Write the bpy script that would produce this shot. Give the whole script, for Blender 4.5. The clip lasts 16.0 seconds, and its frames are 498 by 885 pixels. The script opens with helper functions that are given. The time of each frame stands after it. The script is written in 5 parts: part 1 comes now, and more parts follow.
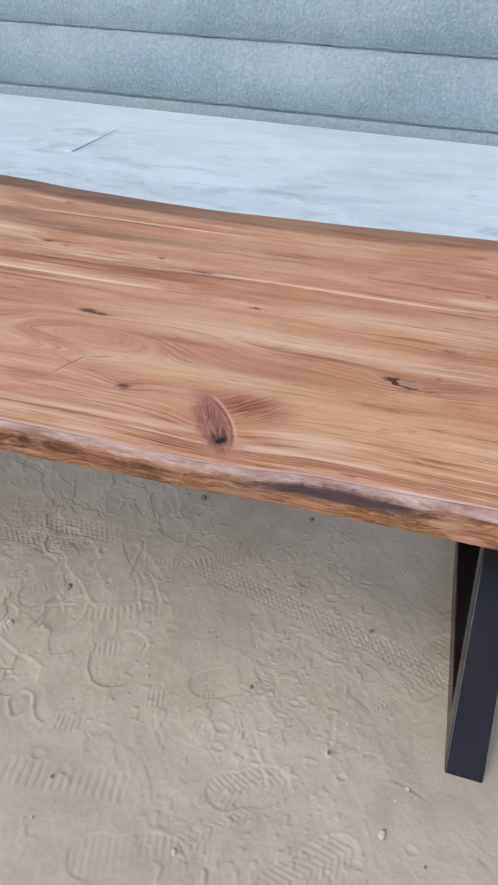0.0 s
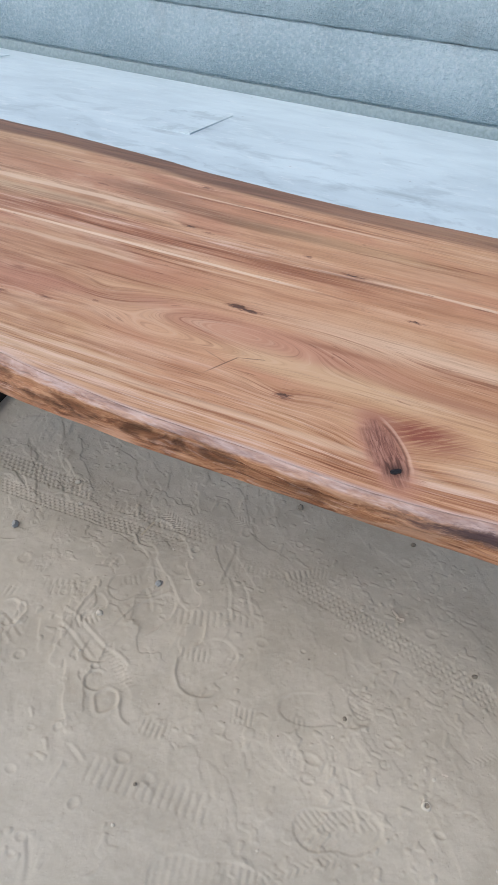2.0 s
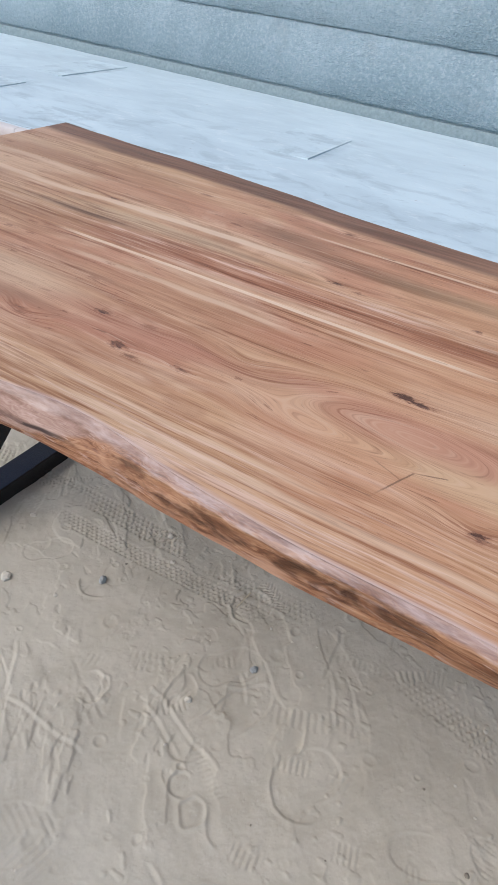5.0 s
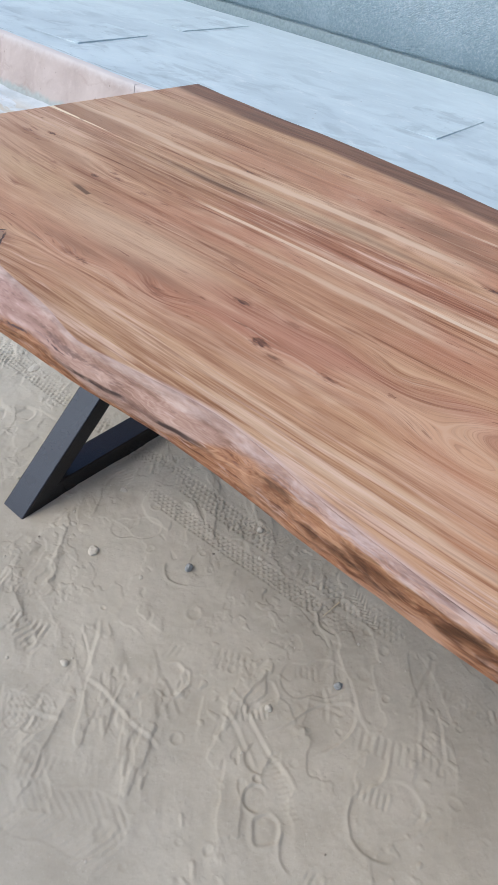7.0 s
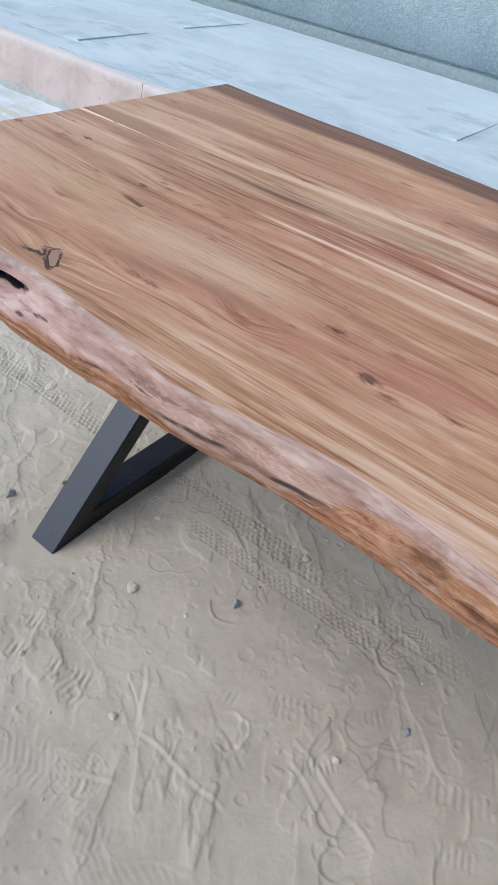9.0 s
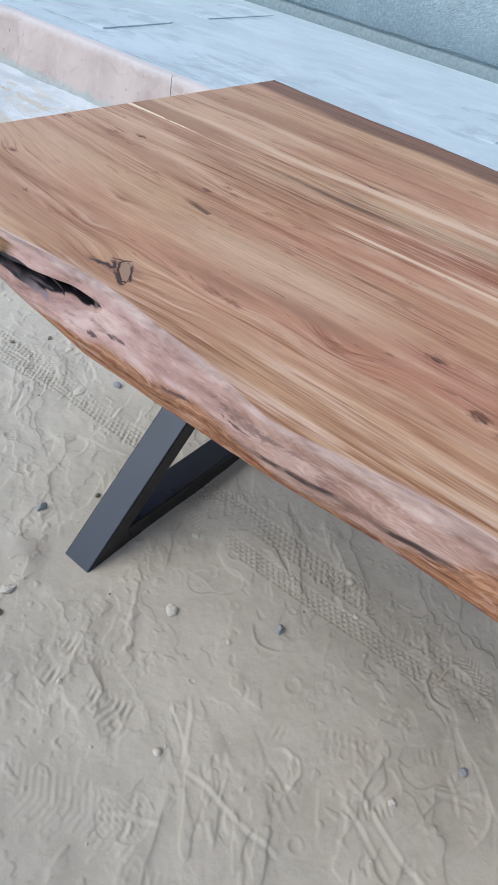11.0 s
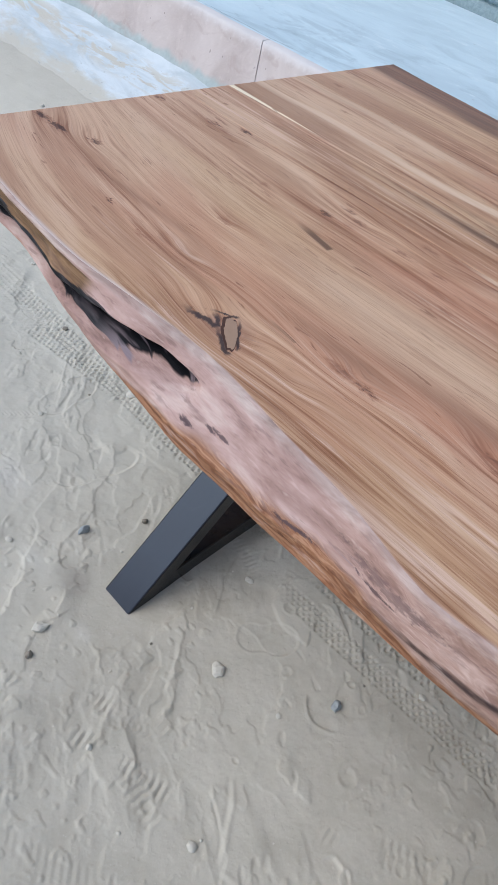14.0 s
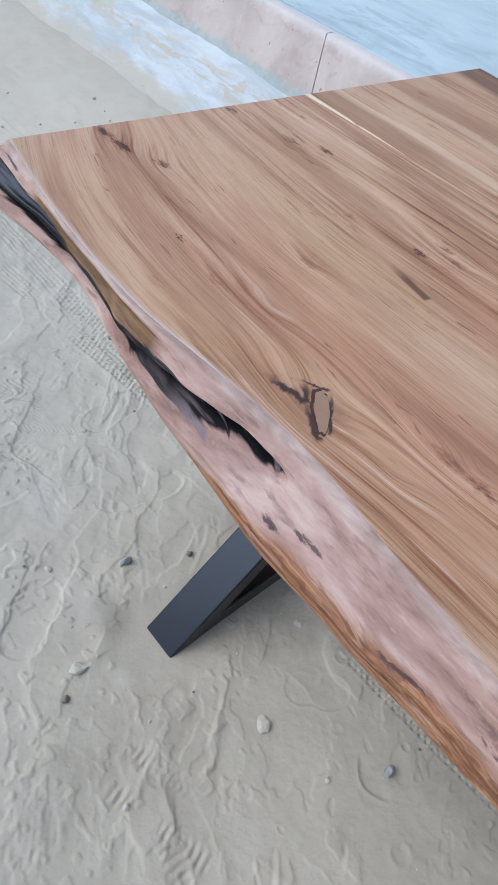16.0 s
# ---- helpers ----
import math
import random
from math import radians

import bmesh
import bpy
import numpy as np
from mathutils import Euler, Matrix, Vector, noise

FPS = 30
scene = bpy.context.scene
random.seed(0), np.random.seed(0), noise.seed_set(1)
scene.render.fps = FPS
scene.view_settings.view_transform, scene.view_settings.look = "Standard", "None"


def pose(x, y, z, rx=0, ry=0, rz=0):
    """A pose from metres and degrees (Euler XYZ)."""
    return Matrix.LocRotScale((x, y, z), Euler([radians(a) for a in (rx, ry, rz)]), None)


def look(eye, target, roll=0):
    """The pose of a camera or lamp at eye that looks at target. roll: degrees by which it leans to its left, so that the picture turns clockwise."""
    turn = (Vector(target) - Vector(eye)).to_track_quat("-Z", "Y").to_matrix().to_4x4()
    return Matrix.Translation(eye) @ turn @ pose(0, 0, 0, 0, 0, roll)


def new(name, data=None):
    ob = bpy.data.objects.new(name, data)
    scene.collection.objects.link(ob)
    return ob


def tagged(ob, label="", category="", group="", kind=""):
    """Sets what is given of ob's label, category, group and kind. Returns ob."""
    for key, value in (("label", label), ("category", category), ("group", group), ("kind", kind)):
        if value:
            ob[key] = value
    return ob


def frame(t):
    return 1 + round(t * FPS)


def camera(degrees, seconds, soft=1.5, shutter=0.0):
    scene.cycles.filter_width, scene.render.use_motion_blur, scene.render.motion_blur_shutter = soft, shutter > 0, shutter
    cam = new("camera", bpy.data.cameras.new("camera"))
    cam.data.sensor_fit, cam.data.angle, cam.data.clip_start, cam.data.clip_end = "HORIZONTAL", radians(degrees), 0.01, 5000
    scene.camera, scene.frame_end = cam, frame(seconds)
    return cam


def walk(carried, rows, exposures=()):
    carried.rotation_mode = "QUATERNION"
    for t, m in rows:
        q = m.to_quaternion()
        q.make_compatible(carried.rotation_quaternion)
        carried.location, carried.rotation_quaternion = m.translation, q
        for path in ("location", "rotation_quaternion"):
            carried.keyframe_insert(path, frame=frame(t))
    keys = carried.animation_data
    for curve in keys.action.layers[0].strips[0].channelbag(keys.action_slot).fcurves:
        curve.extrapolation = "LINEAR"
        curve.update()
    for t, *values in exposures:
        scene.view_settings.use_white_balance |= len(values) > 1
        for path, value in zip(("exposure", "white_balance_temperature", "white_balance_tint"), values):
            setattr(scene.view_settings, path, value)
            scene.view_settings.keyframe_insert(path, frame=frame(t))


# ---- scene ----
cam = camera(42.4, 16.0, soft=1.5, shutter=0.4)
PATH = [
    (0, (0.645, 0.315, 1.269), (0.252, 1.852, 0.051), 2.6),
    (0.5, (0.593, 0.319, 1.255), (0.15, 1.813, 0.002), 2.7),
    (1, (0.549, 0.323, 1.25), (0.048, 1.812, 0.012), 2.7),
    (1.5, (0.509, 0.332, 1.246), (-0.002, 1.802, -0.009), 4.8),
    (2, (0.479, 0.344, 1.24), (-0.058, 1.817, -0.002), 6.0),
    (2.5, (0.444, 0.364, 1.228), (-0.121, 1.798, -0.046), 6.6),
    (3, (0.411, 0.384, 1.221), (-0.185, 1.823, -0.033), 6.6),
    (3.2, (0.4, 0.393, 1.22), (-0.218, 1.841, -0.013), 6.3),
    (5.3, (0.248, 0.489, 1.234), (-0.499, 1.864, -0.011), 7.5),
    (5.5, (0.234, 0.494, 1.232), (-0.534, 1.844, -0.027), 7.9),
    (6, (0.198, 0.498, 1.226), (-0.61, 1.796, -0.064), 8.6),
    (6.5, (0.167, 0.5, 1.219), (-0.673, 1.76, -0.087), 8.6),
    (7, (0.132, 0.5, 1.215), (-0.702, 1.746, -0.109), 9.4),
    (7.5, (0.094, 0.501, 1.209), (-0.721, 1.765, -0.109), 9.7),
    (8, (0.048, 0.5, 1.2), (-0.743, 1.783, -0.114), 10.2),
    (8.5, (-0.002, 0.497, 1.189), (-0.785, 1.804, -0.107), 10.7),
    (9, (-0.051, 0.496, 1.176), (-0.837, 1.778, -0.144), 10.1),
    (11.3, (-0.202, 0.496, 1.152), (-0.971, 1.769, -0.185), 12.1),
    (11.5, (-0.213, 0.498, 1.152), (-0.985, 1.763, -0.191), 12.3),
    (12, (-0.247, 0.511, 1.145), (-1.037, 1.755, -0.208), 13.0),
    (12.5, (-0.282, 0.532, 1.138), (-1.09, 1.756, -0.222), 13.5),
    (13, (-0.327, 0.553, 1.133), (-1.104, 1.753, -0.266), 16.1),
    (13.5, (-0.363, 0.582, 1.128), (-1.137, 1.763, -0.288), 16.1),
    (14, (-0.397, 0.608, 1.128), (-1.171, 1.78, -0.296), 16.2),
    (14.5, (-0.429, 0.63, 1.125), (-1.222, 1.78, -0.306), 15.8),
    (15, (-0.459, 0.643, 1.123), (-1.264, 1.773, -0.319), 16.3),
    (15.5, (-0.487, 0.652, 1.121), (-1.303, 1.764, -0.327), 16.3),
    (16, (-0.519, 0.66, 1.115), (-1.331, 1.748, -0.354), 16.2),
]
walk(cam, [(t, look(eye, target, roll)) for t, eye, target, roll in PATH], [(0, 0.34, 6700, 12), (1.5, 0.34, 6550, 10), (5.5, 0.32, 6430, 10), (9, 0.30, 6300, 9), (12.5, 0.29, 6120, 8), (16, 0.28, 5980, 7)])

# ---- sky and light ----
SUN_UP, SUN_ROUND = 48.0, 220.0
world = bpy.data.worlds.new("sky")
scene.world = world
world.use_nodes = True
wt = world.node_tree
sky = wt.nodes.new("ShaderNodeTexSky")
sky.sky_type = "NISHITA"
sky.sun_disc = False
sky.sun_elevation, sky.sun_rotation = radians(SUN_UP), radians(SUN_ROUND)
sky.air_density, sky.dust_density, sky.ozone_density = 1.0, 2.0, 1.6
wt.links.new(sky.outputs[0], wt.nodes["Background"].inputs[0])
wt.nodes["Background"].inputs[1].default_value = 0.15

sun_data = bpy.data.lights.new("sun", "SUN")
sun_data.energy, sun_data.angle, sun_data.color = 1.32, radians(58), (1.0, 0.97, 0.94)
sun = new("sun", sun_data)
away = Vector((math.sin(radians(SUN_ROUND)) * math.cos(radians(SUN_UP)), math.cos(radians(SUN_ROUND)) * math.cos(radians(SUN_UP)), math.sin(radians(SUN_UP))))
sun.matrix_world = look(away * 20, (0, 0, 0))


# ---- materials ----
class Graph:
    """Short names for shader nodes."""

    def __init__(self, name):
        self.mat = bpy.data.materials.new(name)
        self.mat.use_nodes = True
        self.t = self.mat.node_tree
        self.bsdf = self.t.nodes["Principled BSDF"]
        self.obj = self.t.nodes.new("ShaderNodeTexCoord").outputs["Object"]

    def put(self, socket, value):
        if isinstance(value, bpy.types.NodeSocket):
            self.t.links.new(value, socket)
        elif isinstance(value, (tuple, list)) and socket.type == "RGBA" and len(value) == 3:
            socket.default_value = (*value, 1)
        else:
            socket.default_value = value

    def m(self, op, a, b=0.0, c=0.0):
        n = self.t.nodes.new("ShaderNodeMath")
        n.operation = op
        for s, v in zip(n.inputs, (a, b, c)):
            self.put(s, v)
        return n.outputs[0]

    def v(self, op, a, b=(0, 0, 0), c=(0, 0, 0)):
        n = self.t.nodes.new("ShaderNodeVectorMath")
        n.operation = op
        for s, w in zip(n.inputs, (a, b, c)):
            self.put(s, w)
        return n.outputs["Value"] if op in ("LENGTH", "DISTANCE", "DOT_PRODUCT") else n.outputs[0]

    def xyz(self, vec):
        n = self.t.nodes.new("ShaderNodeSeparateXYZ")
        self.put(n.inputs[0], vec)
        return n.outputs

    def join(self, x, y, z):
        n = self.t.nodes.new("ShaderNodeCombineXYZ")
        for s, w in zip(n.inputs, (x, y, z)):
            self.put(s, w)
        return n.outputs[0]

    def noise(self, vec, stretch=(1, 1, 1), scale=1.0, detail=2.0, rough=0.5, warp=0.0):
        n = self.t.nodes.new("ShaderNodeTexNoise")
        self.put(n.inputs["Vector"], self.v("MULTIPLY", vec, stretch))
        n.inputs["Scale"].default_value, n.inputs["Detail"].default_value = scale, detail
        n.inputs["Roughness"].default_value, n.inputs["Distortion"].default_value = rough, warp
        return n.outputs["Fac"]

    def line_noise(self, w, scale, detail=2.0, rough=0.5):
        n = self.t.nodes.new("ShaderNodeTexNoise")
        n.noise_dimensions = "1D"
        self.put(n.inputs["W"], w)
        n.inputs["Scale"].default_value, n.inputs["Detail"].default_value, n.inputs["Roughness"].default_value = scale, detail, rough
        return n.outputs["Fac"]

    def cells(self, vec, scale, feature="F1"):
        n = self.t.nodes.new("ShaderNodeTexVoronoi")
        n.feature = feature
        self.put(n.inputs["Vector"], vec)
        n.inputs["Scale"].default_value = scale
        return n.outputs["Distance"]

    def step(self, x, lo, hi, a=0.0, b=1.0):
        n = self.t.nodes.new("ShaderNodeMapRange")
        n.interpolation_type = "SMOOTHSTEP"
        for s, w in zip(n.inputs, (x, lo, hi, a, b)):
            self.put(s, w)
        return n.outputs[0]

    def mix(self, f, a, b, how="MIX"):
        n = self.t.nodes.new("ShaderNodeMix")
        n.data_type, n.blend_type = "RGBA", how
        self.put(n.inputs[0], f), self.put(n.inputs[6], a), self.put(n.inputs[7], b)
        return n.outputs[2]

    def ramp(self, f, *stops):
        n = self.t.nodes.new("ShaderNodeValToRGB")
        e = n.color_ramp.elements
        while len(e) < len(stops):
            e.new(0.5)
        for k, (p, col) in zip(e, stops):
            k.position, k.color = p, (*col, 1)
        self.put(n.inputs[0], f)
        return n.outputs[0]

    def attr(self, name):
        n = self.t.nodes.new("ShaderNodeAttribute")
        n.attribute_name = name
        return n.outputs["Fac"]

    def random(self):
        return self.t.nodes.new("ShaderNodeObjectInfo").outputs["Random"]

    def spot(self, vec, x, y, rx, ry):
        """1 at the middle of an ellipse on the xy plane, 0 at its rim."""
        d = self.v("LENGTH", self.v("MULTIPLY_ADD", vec, (1 / rx, 1 / ry, 0), (-x / rx, -y / ry, 0)))
        return self.step(d, 1.0, 0.0)

    def bump(self, height, depth, strength=1.0, after=None):
        n = self.t.nodes.new("ShaderNodeBump")
        n.inputs["Strength"].default_value, n.inputs["Distance"].default_value = strength, depth
        self.put(n.inputs["Height"], height)
        if after is not None:
            self.put(n.inputs["Normal"], after)
        return n.outputs[0]

    def done(self, col, rough=0.6, metal=0.0, normal=None, spec=0.5, coat=0.0):
        self.put(self.bsdf.inputs["Base Color"], col)
        self.put(self.bsdf.inputs["Roughness"], rough)
        self.put(self.bsdf.inputs["Metallic"], metal)
        self.put(self.bsdf.inputs["Specular IOR Level"], spec)
        self.put(self.bsdf.inputs["Coat Weight"], coat)
        if normal is not None:
            self.put(self.bsdf.inputs["Normal"], normal)
        return self.mat


# marks of the table top: x, y, half length, half width, darkness
MARKS = [(0.112, 1.231, .020, .008, 1.0), (0.134, 1.227, .024, .006, 1.0), (0.272, 1.028, .014, .009, .75), (0.640, 1.177, .013, .008, .9), (0.700, 1.160, .020, .006, .5),
         (0.621, 1.096, .016, .007, .45), (0.654, 1.093, .014, .006, .45), (0.729, 1.294, .026, .009, .6), (0.682, 1.052, .010, .005, .35), (0.384, 1.339, .015, .004, .8),
         (-1.182, 1.098, .022, .008, .85), (-1.148, 1.099, .017, .009, .95), (-1.095, 1.120, .012, .007, 1.0), (-1.188, 1.305, .013, .008, .75), (-1.088, 1.325, .014, .008, .75),
         (-1.064, 1.322, .020, .006, .5), (-1.049, 1.355, .011, .006, .8), (-0.962, 1.045, .006, .004, .8), (-0.885, 1.031, .014, .005, .5), (-0.869, 1.141, .014, .006, .45),
         (-0.915, 1.258, .010, .007, .5), (-0.895, 1.241, .014, .003, .4), (-0.823, 1.279, .012, .006, .8), (-0.815, 1.317, .013, .005, .7), (-0.790, 1.305, .018, .006, .55),
         (-0.792, 1.282, .014, .005, .4), (-0.612, 1.051, .022, .008, .55), (-0.580, 1.050, .016, .006, .7), (-0.455, 1.078, .026, .007, .55), (-0.440, 1.068, .016, .005, .5),
         (-0.713, 1.298, .014, .005, .55), (-0.702, 1.341, .022, .006, .55), (-0.655, 1.297, .016, .005, .5), (-0.611, 1.241, .016, .005, .5), (-0.351, 1.150, .022, .008, .8),
         (-0.270, 1.088, .017, .010, .95), (-0.238, 1.074, .020, .006, .6), (-0.268, 1.158, .018, .007, .5), (-0.444, 1.230, .012, .006, .5), (-0.462, 1.293, .014, .005, .45),
         (-0.162, 1.092, .018, .005, .7), (-0.092, 1.124, .008, .004, .6), (-0.203, 1.745, .018, .010, .6), (-0.120, 1.502, .022, .008, .7), (-0.073, 1.492, .016, .006, .5),
         (0.240, 1.459, .030, .005, .8), (0.139, 1.496, .012, .006, .7), (-0.682, 1.556, .020, .006, .65), (-0.553, 1.728, .020, .008, .6), (0.767, 1.738, .028, .007, .6),
         (0.09, 1.77, .016, .006, .4), (-1.05, 1.60, .012, .004, .5), (-0.93, 1.70, .014, .006, .4), (-0.80, 1.775, .012, .006, .4), (-0.42, 1.765, .022, .006, .5)]
# eyes that the growth rings flow round: x, y, half length, half width, lift
EYES = [(0.124, 1.228, .070, .022, .020), (0.272, 1.030, .060, .026, .022), (0.668, 1.168, .090, .030, .034), (0.640, 1.096, .060, .014, .012), (0.729, 1.294, .060, .018, .014),
        (-1.160, 1.098, .060, .024, .011), (-1.095, 1.120, .034, .022, .010), (-1.080, 1.324, .060, .022, .018), (-0.845, 1.048, .055, .020, .018), (-0.869, 1.141, .040, .014, .010),
        (-0.800, 1.305, .060, .022, .016), (-0.595, 1.052, .070, .024, .026), (-0.448, 1.072, .065, .028, .030), (-0.633, 0.996, .035, .016, .014), (-0.690, 1.330, .060, .018, .012),
        (-0.351, 1.150, .050, .018, .012), (-0.262, 1.085, .060, .020, .014), (-0.268, 1.158, .045, .016, .012), (-0.162, 1.092, .050, .012, .010), (-0.110, 1.168, .050, .024, .018),
        (-0.203, 1.745, .050, .016, .012), (-0.110, 1.500, .080, .016, .014), (-0.682, 1.556, .050, .012, .008), (-0.553, 1.728, .060, .016, .010), (-0.66, 1.480, .070, .012, .010),
        (0.767, 1.738, .060, .014, .010), (0.43, 0.985, .080, .050, .034), (-0.715, 0.998, .060, .034, .034)]


def wood_top():
    g = Graph("oiled live-edge hardwood")
    p = g.obj
    x, y, z = g.xyz(p)
    own = g.m("MULTIPLY", g.random(), 9.0)
    flow, swirl = g.attr("grain"), g.attr("swirl")

    def along(kx, kf, detail=3.0, rough=0.55, warp=0.0, shift=0.0):
        return g.noise(g.join(g.m("ADD", x, shift), flow, own), (kx, kf, 3.0), 1.0, detail, rough, warp)

    broad = along(1.5, 17.0, 3.0, 0.6, 0.3)
    bands = along(2.6, 46.0, 4.0, 0.62, 0.2, 4.0)
    lines = along(5.0, 150.0, 4.0, 0.64, 0.25, 8.0)
    hair = along(9.0, 560.0, 3.0, 0.65, 0.2)
    pores = along(26.0, 780.0, 2.0, 0.5)
    cloud = g.noise(g.join(x, flow, own), (3.0, 11.0, 1), 1.0, 4.0, 0.6, 0.6)
    tone = g.noise(g.v("ADD", p, g.join(own, own, own)), (1.3, 4.2, 1), 1.2, 3.0, 0.55, 0.6)
    hue = g.noise(g.v("ADD", p, (3.3, 7.1, 0)), (1.6, 6.5, 1), 1.1, 3.0, 0.55, 0.5)
    # tan and pinkish brown, in long soft bands
    mixd = g.m("ADD", g.m("ADD", g.m("MULTIPLY", tone, 0.36), g.m("MULTIPLY", broad, 0.40)), g.m("MULTIPLY", bands, 0.24))
    col = g.ramp(mixd, (0.37, (.310, .138, .074)), (0.44, (.440, .222, .124)), (0.50, (.540, .304, .178)), (0.56, (.620, .382, .242)), (0.64, (.720, .502, .352)))
    col = g.mix(g.step(hue, 0.50, 0.62, 0.0, 0.62), col, (.470, .208, .128))
    col = g.mix(g.step(hue, 0.48, 0.36, 0.0, 0.55), col, (.540, .345, .190))
    col = g.mix(g.step(cloud, 0.53, 0.66, 0.0, 0.45), col, (.690, .480, .335))
    col = g.mix(g.step(cloud, 0.47, 0.34, 0.0, 0.50), col, (.300, .135, .072))
    col = g.mix(g.step(g.m("ADD", x, g.m("MULTIPLY", tone, 0.5)), 0.0, -0.70, 0.0, 0.35), col, (.540, .345, .200))
    col = g.mix(g.step(g.m("ADD", x, g.m("MULTIPLY", tone, 0.4)), -0.55, -0.95, 0.0, 0.34), col, (.640, .465, .340))
    col = g.mix(g.step(g.m("ADD", x, g.m("MULTIPLY", tone, 0.4)), -0.15, 0.45, 0.0, 0.42), col, (.590, .300, .152))
    col = g.mix(g.m("MULTIPLY", g.step(broad, 0.48, 0.36, 0.0, 0.55), g.step(x, -0.45, -0.75)), col, (.370, .190, .108))
    # regions with a colour of their own: x, y, half length, half width, strength, colour
    for cx, cy, a, b, f, c in ((-0.60, 1.155, .24, .060, .48, (.640, .455, .305)), (-0.28, 1.130, .20, .050, .55, (.470, .225, .145)), (-0.36, 1.405, .36, .055, .50, (.400, .165, .095)),
                               (0.00, 1.415, .34, .045, .48, (.400, .165, .092)), (0.16, 1.150, .26, .055, .45, (.500, .250, .170)), (0.42, 1.235, .30, .045, .60, (.660, .450, .300)),
                               (0.62, 1.030, .34, .090, .60, (.620, .375, .200)), (0.30, 1.100, .22, .035, .55, (.610, .410, .240)), (-0.92, 1.200, .22, .060, .35, (.560, .380, .225)),
                               (0.60, 1.360, .20, .030, .50, (.700, .500, .350)), (-0.50, 1.485, .26, .030, .60, (.580, .430, .280)), (0.20, 1.590, .30, .040, .40, (.520, .350, .190)),
                               (-0.55, 1.230, .20, .030, .40, (.540, .330, .215)), (0.77, 1.405, .10, .055, .40, (.620, .410, .270)), (0.76, 1.500, .08, .020, .65, (.700, .510, .360))):
        d = g.v("LENGTH", g.v("MULTIPLY_ADD", p, (1 / a, 1 / b, 0), (-cx / a, -cy / b, 0)))
        d = g.m("ADD", d, g.m("MULTIPLY", g.m("SUBTRACT", g.m("ADD", cloud, broad), 1.0), 0.9))
        col = g.mix(g.step(d, 1.15, 0.30, 0.0, min(0.9, f * 1.2)), col, c)
    # growth rings: soft dark and pale lines, strongest beside the near edge, in the red board and round the eyes
    stripes = g.m("MAXIMUM", g.m("MULTIPLY", g.step(y, 1.10, 0.95), g.step(x, -0.62, -0.40)), g.m("MULTIPLY", g.m("MULTIPLY", g.step(y, 1.37, 1.39), g.step(y, 1.50, 1.46)), g.step(x, 0.45, 0.20)))
    patchy = g.step(along(2.0, 15.0, 3.0, 0.55, 0.4, 2.0), 0.45, 0.62, 0.13, 0.86)
    gate = g.m("MAXIMUM", g.m("MAXIMUM", patchy, g.m("MULTIPLY", stripes, 0.85)), g.m("MULTIPLY", swirl, 0.95))
    col = g.mix(g.m("MULTIPLY", g.step(bands, 0.50, 0.34), g.m("MULTIPLY", gate, 0.75)), col, (.60, .44, .37), "MULTIPLY")
    col = g.mix(g.m("MULTIPLY", g.step(lines, 0.50, 0.34), gate), col, (.54, .39, .33), "MULTIPLY")
    col = g.mix(g.m("MULTIPLY", g.m("MULTIPLY", g.step(lines, 0.54, 0.68), gate), 0.68), col, g.mix(g.step(y, 1.14, 0.98), (.670, .480, .340), (.720, .520, .410)))
    col = g.mix(g.m("MULTIPLY", g.m("MULTIPLY", g.step(bands, 0.54, 0.66), stripes), 0.70), col, (.720, .515, .400))
    col = g.mix(g.step(hair, 0.50, 0.33, 0.0, 0.38), col, (.56, .43, .37), "MULTIPLY")
    col = g.mix(g.step(hair, 0.52, 0.69, 0.0, 0.25), col, (.70, .50, .36))
    col = g.mix(g.m("MULTIPLY", g.step(pores, 0.60, 0.72), 0.40), col, (.190, .088, .050))
    # pale sapwood along the joints
    wob = g.m("MULTIPLY", g.m("SUBTRACT", g.noise(p, (3.2, 0.1, 1), 1.0, 2.0), 0.5), 0.05)
    for yc, half, x0, x1, sway_by, power in ((1.540, .012, -1.4, -0.20, 1.0, .75), (1.357, .0055, -0.62, 0.18, 0.25, .95), (1.376, .006, -0.50, -0.10, 0.4, .25),
                                             (1.459, .006, 0.27, 0.72, 0.15, .80), (1.679, .005, -0.26, 0.26, 0.15, .75), (1.235, .016, 0.35, 0.8, 1.0, .30), (1.29, .008, -0.55, -0.1, 0.8, .45),
                                             (0.956, .008, -0.25, 0.5, 0.6, .40), (0.985, .006, -0.30, 0.1, 0.6, .35), (1.645, .014, -1.3, -0.8, 1.0, .45)):
        d = g.m("ABSOLUTE", g.m("SUBTRACT", g.m("ADD", y, g.m("MULTIPLY", wob, sway_by)), yc))
        d = g.m("ADD", d, g.m("MULTIPLY", g.m("SUBTRACT", hair, 0.5), half * 0.8))
        band = g.m("MULTIPLY", g.step(d, half * 1.2, half * 0.5), g.m("MULTIPLY", g.step(x, x0 - .05, x0 + .05), g.step(x, x1 + .07, x1 - .07)))
        col = g.mix(g.m("MULTIPLY", band, power), col, g.mix(bands, (.62, .43, .29), (.80, .62, .45)))
    # brown heartwood between the pale bands at one end, and a bright wedge beside it
    col = g.mix(g.m("MULTIPLY", g.m("MULTIPLY", g.step(y, 1.465, 1.478), g.step(y, 1.54, 1.515)), g.step(x, -0.86, -1.02, 0.0, 0.60)), col, g.mix(lines, (.22, .105, .058), (.38, .205, .120)))
